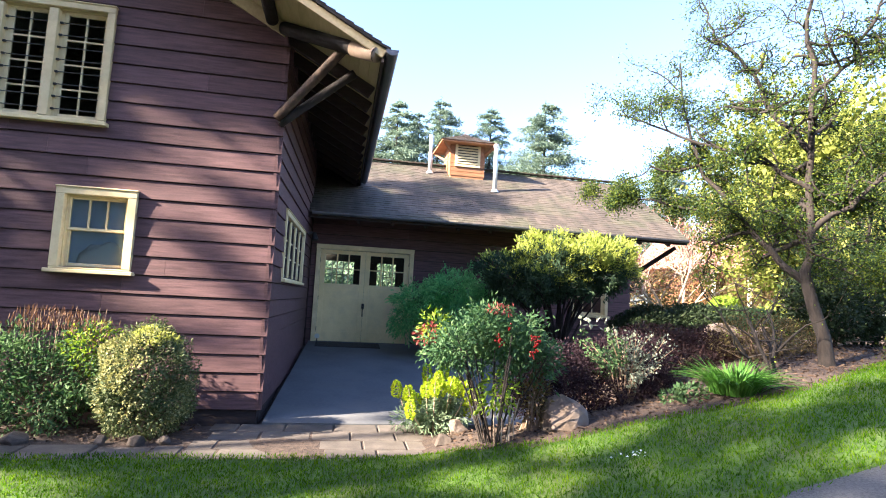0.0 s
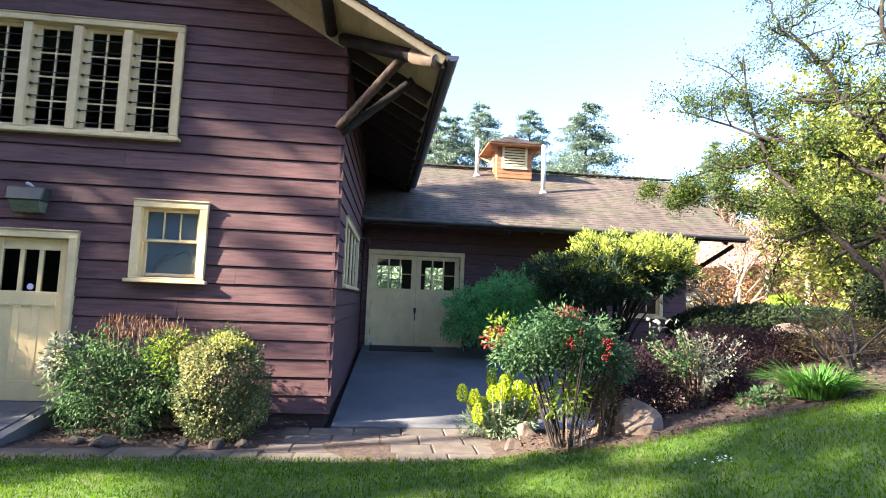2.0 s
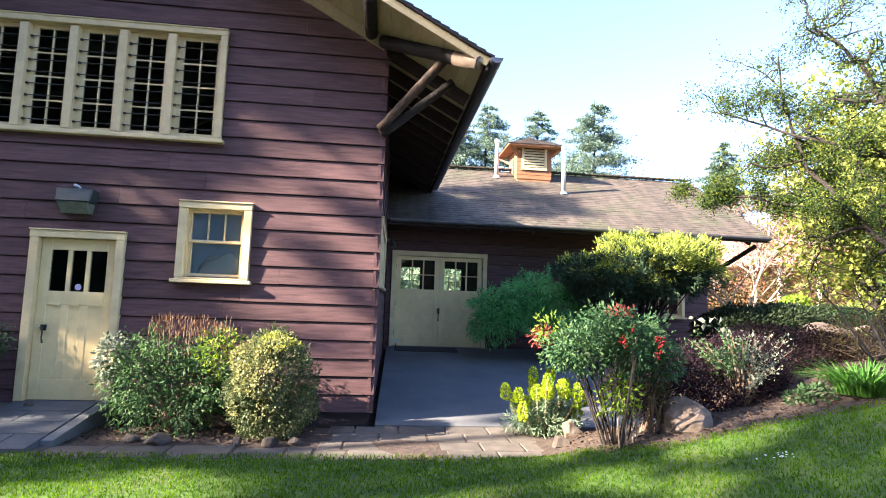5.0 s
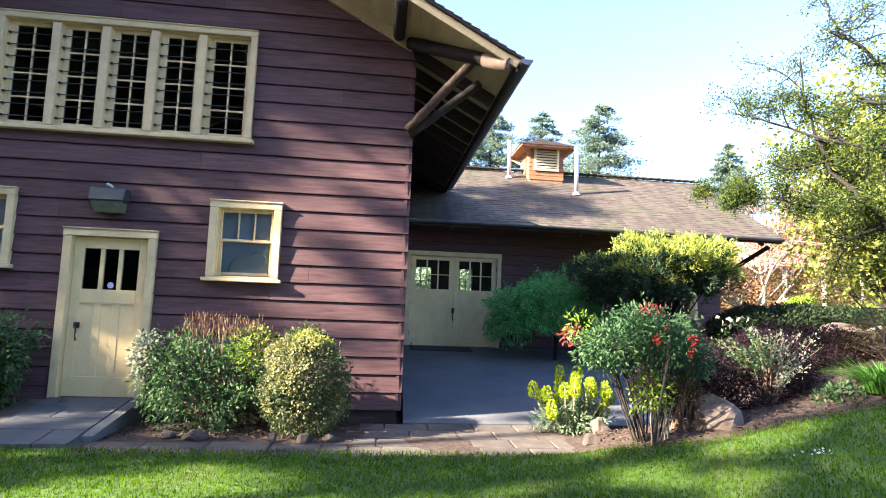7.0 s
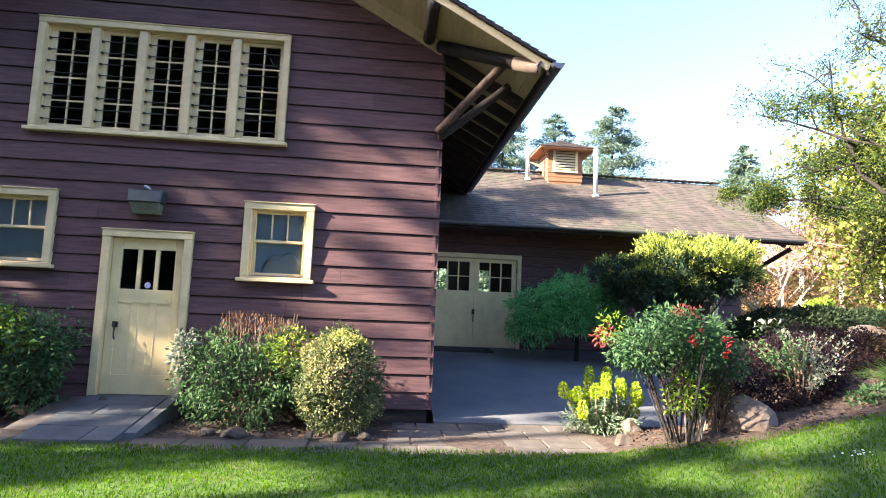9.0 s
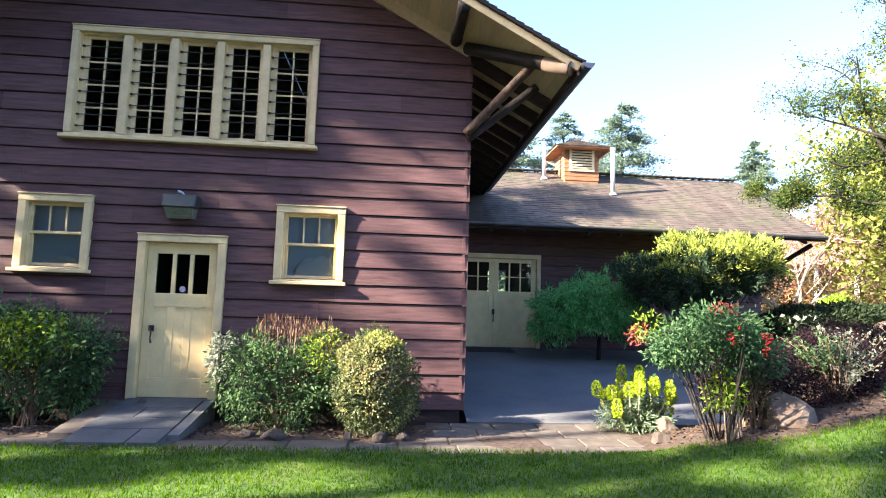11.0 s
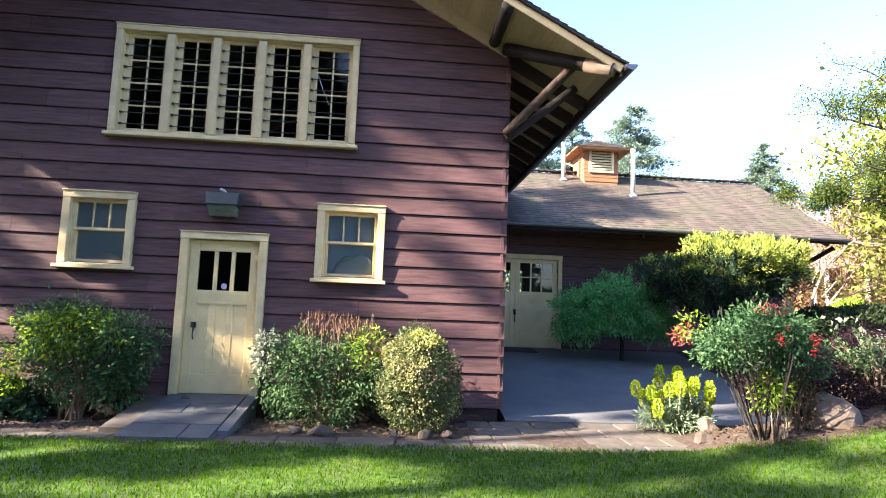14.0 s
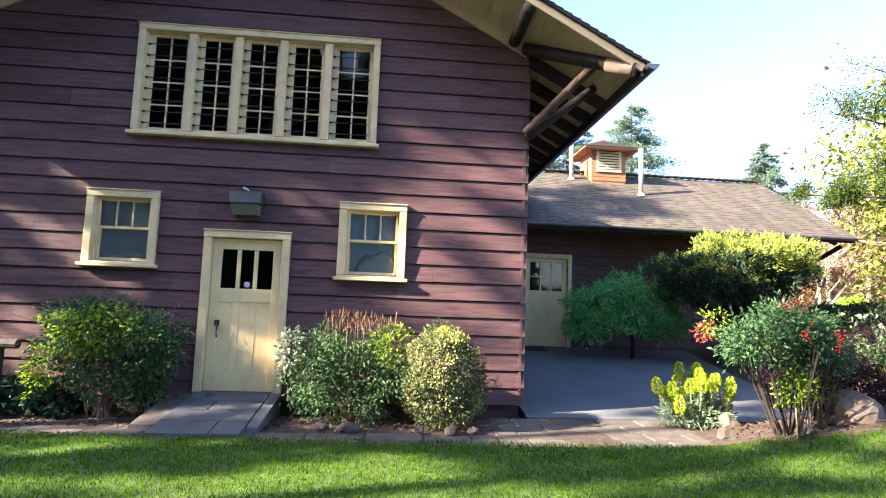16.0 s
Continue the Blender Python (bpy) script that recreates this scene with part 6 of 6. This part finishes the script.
limb_tree("pale_tree", "many-stemmed pale-barked tree with a hazy pink spring crown", (12.2, 18.8, gz(12.2, 18.8) - 0.1),
          [((0, 0, 0), (-0.45, 0, 1), 2.5, 0.058, 1), ((0.05, 0, 0), (-0.18, 0.1, 1), 2.7, 0.06, 1), ((0.1, 0, 0), (0.22, -0.1, 1), 2.7, 0.06, 1), ((0.1, 0.1, 0), (0.5, 0.1, 0.9), 2.4, 0.055, 1), ((0, 0, 0.1), (-0.7, 0, 0.75), 2.0, 0.05, 1)],
          4, 83, M_BARKPALE, L_PINK, 0.08, 24, spread=0.5, kids=(3, 4), gnarl=0.12, leaf_r=0.5)
for k, (x, y, s, mat, lab, sd_) in enumerate([(14.9, 16.2, 1.6, L_YELLOW, "sunlit yellow-leaved tree behind the garden", 92), (17.4, 16.8, 1.8, L_YELLOW, "tall sunlit yellow-leaved tree behind the garden", 93), (21.0, 18.0, 2.0, L_YELLOW, "tall sunlit yellow-leaved tree behind the garden", 97),
                                              (27.0, 22.0, 1.6, L_TREE, "tall yellow-green tree behind the garden", 94), (22.5, 14.5, 1.2, L_TREE, "yellow-green tree beside the garden bank", 95), (24.5, 33, 1.3, L_PINK, "russet tree far across the lawn", 96), (14.2, 27, 0.8, L_PINK, "russet tree far across the lawn", 98)]):
    limb_tree("background_tree", lab, (x, y, gz(x, y) - 0.1), [((0, 0, 0), (0.03, 0, 1), 2.2 * s, 0.10 * s, 0), ((0, 0, 0.9), (-0.5, 0.2, 0.9), 1.8 * s, 0.07 * s, 0), ((0, 0, 1.0), (0.5, -0.2, 0.9), 1.8 * s, 0.07 * s, 0)],
              3, sd_, M_BARK, mat, 0.125 * s, 80, spread=0.55, kids=(3, 4), leaf_r=0.75 * s, gnarl=0.14, wide=0.65)

# far building across the lawn
fb = thing("far_building", (27.0, 30.5, gz(27, 30.5)), "distant brown building with a faded red roof and pale posts", "building")
part("wall", boxes((-6, 7, 0, 5, -0.3, 2.6)), M_CEDAR, fb)
q = bmesh.new()
solid(q, [(-7, -1.6, 2.6), (8, -1.6, 2.6), (8, 6, 2.6), (-7, 6, 2.6), (-7, 2.1, 4.6), (8, 2.1, 4.6), (8, 2.3, 4.6), (-7, 2.3, 4.6)])
part("roof", q, M_REDROOF, fb)
for x in (-5.6, -3.2, -0.8, 1.6, 4.0, 6.4):
    part("post", boxes((x - 0.08, x + 0.08, -1.4, -1.24, -0.3, 2.59)), M_WHITE, fb)
for x in (-4.4, -1.8, 0.8, 3.2):
    part("window", boxes((x - 0.5, x + 0.5, -0.06, 0.04, 0.9, 2.1)), M_GLASS, fb)
bench = thing("garden_bench", (10.2, 17.6, gz(10.2, 17.6)), "small wooden bench on the far lawn", "bench")
for r in ((-0.7, 0.7, -0.22, 0.22, 0.42, 0.47),):
    part("seat", soften(boxes(r), 0.01), M_CEDAR, bench)
for x in (-0.6, 0.6):
    part("leg", boxes((x - 0.05, x + 0.05, -0.2, 0.2, -0.05, 0.419)), M_CEDAR, bench)
part("backrest", soften(boxes((-0.7, 0.7, 0.2, 0.25, 0.55, 0.85)), 0.01), M_CEDAR, bench)


# ---------------------------------------------------------------- conifers
def conifer(at, h, seed, label, cards=3600, width=0.2, size=0.5, low_=0.12, group="conifers", dens=1.0, mat=None):
    """Straight trunk, whorls of sagging boughs, needle sprays along them."""
    top = thing("conifer", at, label, "tree", group)
    nr = np.random.default_rng(seed)
    q = bmesh.new()
    tube(q, [(0, 0, -0.3), (0.02 * h * nr.normal() * 0.3, 0, h * 0.5), (0, 0, h * 0.99)], [h * 0.018, h * 0.011, 0.01], 8, False)
    P, D, W = [], [], []
    z = h * low_
    while z < h * 0.985:
        f = z / h
        reach = h * width * (1 - f) ** 0.75 * (0.75 + 0.5 * nr.random()) + 0.15
        for k in range(nr.integers(3, 6)):
            a = nr.uniform(0, 6.28)
            ln = reach * nr.uniform(0.6, 1.15)
            e = np.array([math.cos(a) * ln, math.sin(a) * ln, z - ln * nr.uniform(-0.05, 0.28)])
            b_ = np.array([0, 0, z])
            m = (b_ + e) / 2 + [0, 0, ln * 0.06]
            tube(q, [b_, m, e], [0.012 * h * (1 - f) * 0.35 + 0.008, 0.012, 0.006], 4, False)
            for j in range(max(3, int(ln * dens * cards / (h * 12)))):
                t = nr.uniform(0.12, 1.02)
                c = b_ * (1 - t) ** 2 + 2 * m * t * (1 - t) + e * t * t
                P.append(c + nr.normal(size=3) * [0.10 * ln, 0.10 * ln, 0.05 * ln])
                D.append(np.array([math.cos(a), math.sin(a), -0.25]) + nr.normal(size=3) * 0.7)
                W.append(size * nr.uniform(0.5, 1.2))
        z += h * 0.022 * nr.uniform(0.7, 1.3)
    for j in range(40):
        zz = h * nr.uniform(0.9, 1.0)
        P.append((nr.normal() * 0.05, nr.normal() * 0.05, zz)), D.append(nr.normal(size=3) + [0, 0, 1]), W.append(size * 0.6)
    part("trunk", q, M_BARK, top)
    W = np.array(W)
    leaf_cards("needle_foliage", P, D, W, W * 0.42, mat or L_DARKCONIFER, top, fold=0.15, seed=seed)
    return top


# far conifers, in the haze-paled needle colour
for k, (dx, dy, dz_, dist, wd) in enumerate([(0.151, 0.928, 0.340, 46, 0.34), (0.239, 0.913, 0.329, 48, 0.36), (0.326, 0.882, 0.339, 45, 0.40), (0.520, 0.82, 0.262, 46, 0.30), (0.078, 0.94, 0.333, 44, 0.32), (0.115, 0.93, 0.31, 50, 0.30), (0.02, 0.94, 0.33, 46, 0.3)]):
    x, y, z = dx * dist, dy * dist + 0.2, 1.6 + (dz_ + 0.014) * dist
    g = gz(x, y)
    conifer((x, y, g), z - g, 100 + k, "tall sunlit conifer standing behind the low building", 24000, wd * 1.15, 0.22, mat=L_CONIFER_HAZE)
for k, (x, y, s) in enumerate([(14.6, 25.5, 1.0), (17.6, 26.5, 1.2), (20.5, 25.0, 1.1)]):
    shrub("brown_shrub", "tan-brown spring shrub across the far lawn", "shrub", (x, y, gz(x, y)), [(0, 0, 1.0 * s, 1.5 * s, 1.0, 1.2 * s), (1.0, 0, 0.8, 1.0, 0.8, 0.9)], 3000, 0.16, L_OLIVE, 210 + k, 14, lumpy=0.5)
# shrubs and trees that are seen through the double doors
for k, (x, y) in enumerate([(-1.5, 24), (1.5, 25), (4.5, 24), (7, 26)]):
    shrub("back_shrub", "sunlit green shrub behind the low building", "shrub", (x, y, gz(x, y)), [(0, 0, 1.3, 1.8, 1.2, 1.5)], 2600, 0.25, L_SPURGELOW, 120 + k, 0, lumpy=0.3)

# trees behind and beside the walk: they shade the lawn and the gable and stand in the panes
for k, (x, y, h, wd) in enumerate([(-13, -13, 20, 0.24), (-8, -14, 22, 0.24), (-3.2, -12.5, 19, 0.24), (-18, -14, 22, 0.24), (-11, -19, 25, 0.26), (-2, -20, 22, 0.26), (-6, -21, 15, 0.26), (-16, -21, 24, 0.26),
                                   (1.5, -13.5, 20, 0.24), (3.5, -20, 25, 0.26), (-23, -13, 20, 0.26), (-22, -20, 24, 0.26)]):
    conifer((x, y, gz(x, y)), h * 0.92, 140 + k, "tall dark conifer across the path from the house", 6400, wd, 1.1, 0.06)
# pines added out of view west of the lawn to cast shade: open between the boughs on one side, dense on the other
SHADE_GROVE = [(-4.4, 17.0), (-2.5, 16.2), (-0.4, 16.6), (1.1, 15.0), (2.75, 19.0), (3.4, 19.3), (4.1, 18.6), (7.7, 18.6)]
boughs = [[] for _ in SHADE_GROVE]
rw = random.Random(77)
KU, KV = -SUN_TO.y / SUN_TO.x, -SUN_TO.z / SUN_TO.x        # how the sun's rays shift sideways and rise towards the stand


def in_stand(x, y, z):
    """Where the sun's ray to a spot passes the plane of the trunks: y and z."""
    return y + KU * (x + 20), z + KV * (x + 20)


def shade_needled(y, z):
    """Where the stand carries foliage, in the plane of its trunks: set by the shade wanted on wall, patio and lawn."""
    n = lump((y, z, 0), 2.3, 9)
    wx = (y - FY + 0.03) / KU - 20
    wz = z - KV * (wx + 20)
    gx = z / KV - 20
    gy = y - KU * (gx + 20)
    if -9.5 < wx < -0.5 and wz > 0.1:
        if wx < -3.5:
            hole = (wx < -5.7 and wz < 3.5 and lump((y * 2.6, z * 1.5, 3), 1.2, 21) > 0.0)
            return wz < 7.6 and not hole
        return 3.7 - 0.9 * max(0.0, -2.6 - wx) < wz < 7.6
    if 1.46 < y < 1.9 and 12.2 < z < 14.0:
        return True
    if y > 6.6:
        return 15.4 < z < 17.9 and n > -0.1
    if gy > 6.9:
        return False
    if gx > 1.2 and gy < (4.2 if gx < 4.0 else 5.3):
        return n > -0.08
    if gy > 6.3:
        return -5.4 < gx < -3.2 and n > -0.25
    if gy > 5.85:
        return gx < -1.5 and n > -0.12
    return gx < 9 and lump((gx * 0.5, gy * 2.6, 0), 1.0, 31) + 0.3 * n > (0.0 if gx < 1.2 else -0.02)


# extra boughs, given by the shadow streaks they are to throw on the gable
SHADE_BOUGHS = [((-2.2, 2.42), (-0.6, 1.25), 0.05), ((-1.4, 2.9), (-0.6, 2.4), 0.03), ((-2.6, 1.2), (-1.3, 1.0), 0.05)]
SHADE_BOUGHS = [(in_stand(a[0], FY - 0.03, a[1]), in_stand(b_[0], FY - 0.03, b_[1]), r) for a, b_, r in SHADE_BOUGHS]
y = -5.8
while y < 8.6:
    z = 4.6
    while z < 18.9:
        p = (y + rw.uniform(-0.08, 0.08), z + rw.uniform(-0.1, 0.1))
        if shade_needled(*p):
            k = min(range(len(SHADE_GROVE)), key=lambda i: abs(SHADE_GROVE[i][0] - p[0]) + (9 if p[1] > SHADE_GROVE[i][1] - 0.1 else 0))
            boughs[k].append(p)
        z += 0.32
    y += 0.25
for (ty, h), tips in zip(SHADE_GROVE, boughs):
    top = thing("pine", (-20.0, ty, 0.0), "tall dark pine with ragged boughs at the lawn's west end", "tree", "pines at the lawn's end")
    nr = np.random.default_rng(int(h * 10))
    q = bmesh.new()
    tube(q, [(0, 0, -0.3), (0.05, 0.03, h * 0.5), (0, 0, h)], [0.20, 0.14, 0.03], 10, False)
    P, D = [], []
    for by, bz in tips:
        c = np.array([nr.normal() * 0.35, by - ty, bz])
        root = (0, 0, max(0.5, min(h - 0.2, bz - 0.35 * abs(by - ty) - 0.1)))
        tube(q, [root, ((c[0]) * 0.5, c[1] * 0.5, (root[2] + bz) / 2 + 0.05), c], [0.035, 0.022, 0.01], 5, False)
        for j in range(64):
            P.append(c + nr.normal(size=3) * [0.20, 0.09, 0.11])
            D.append(nr.normal(size=3) + [0, c[1] * 0.4, 0.2])
    if ty == SHADE_GROVE[4][0]:
        for (y0, z0), (y1, z1), r in SHADE_BOUGHS:
            tube(q, [(0, 0, z0 - 0.3), (0, y0 - ty, z0), (0, y1 - ty, z1)], [0.04, 0.03, 0.012], 6, False)
            for j in range(170):
                f = nr.random()
                P.append(np.array([0, y0 - ty + (y1 - y0) * f, z0 + (z1 - z0) * f]) + nr.normal(size=3) * [0.2, r * 0.6, r])
                D.append(nr.normal(size=3))
    part("trunk", q, M_BARK, top)
    ln = nr.uniform(0.14, 0.28, len(P))
    ln[len(tips) * 64:] *= 0.5
    leaf_cards("needle_foliage", P, D, ln, 0.09, L_DARKCONIFER, top, fold=0.15, seed=int(h * 10))

# belt added out of view to cut sky light from the west
for k, (y, h) in enumerate([(-9.5, 10.0), (-5.5, 9.2), (-1.5, 9.6), (2.5, 9.0), (6.5, 9.8), (10.5, 9.4)]):
    conifer((-27.0 + 0.6 * (k % 2), y, 0.0), h, 180 + k, "dense dark conifer in the belt beyond the lawn", 5200, 0.30, 0.9, 0.04)
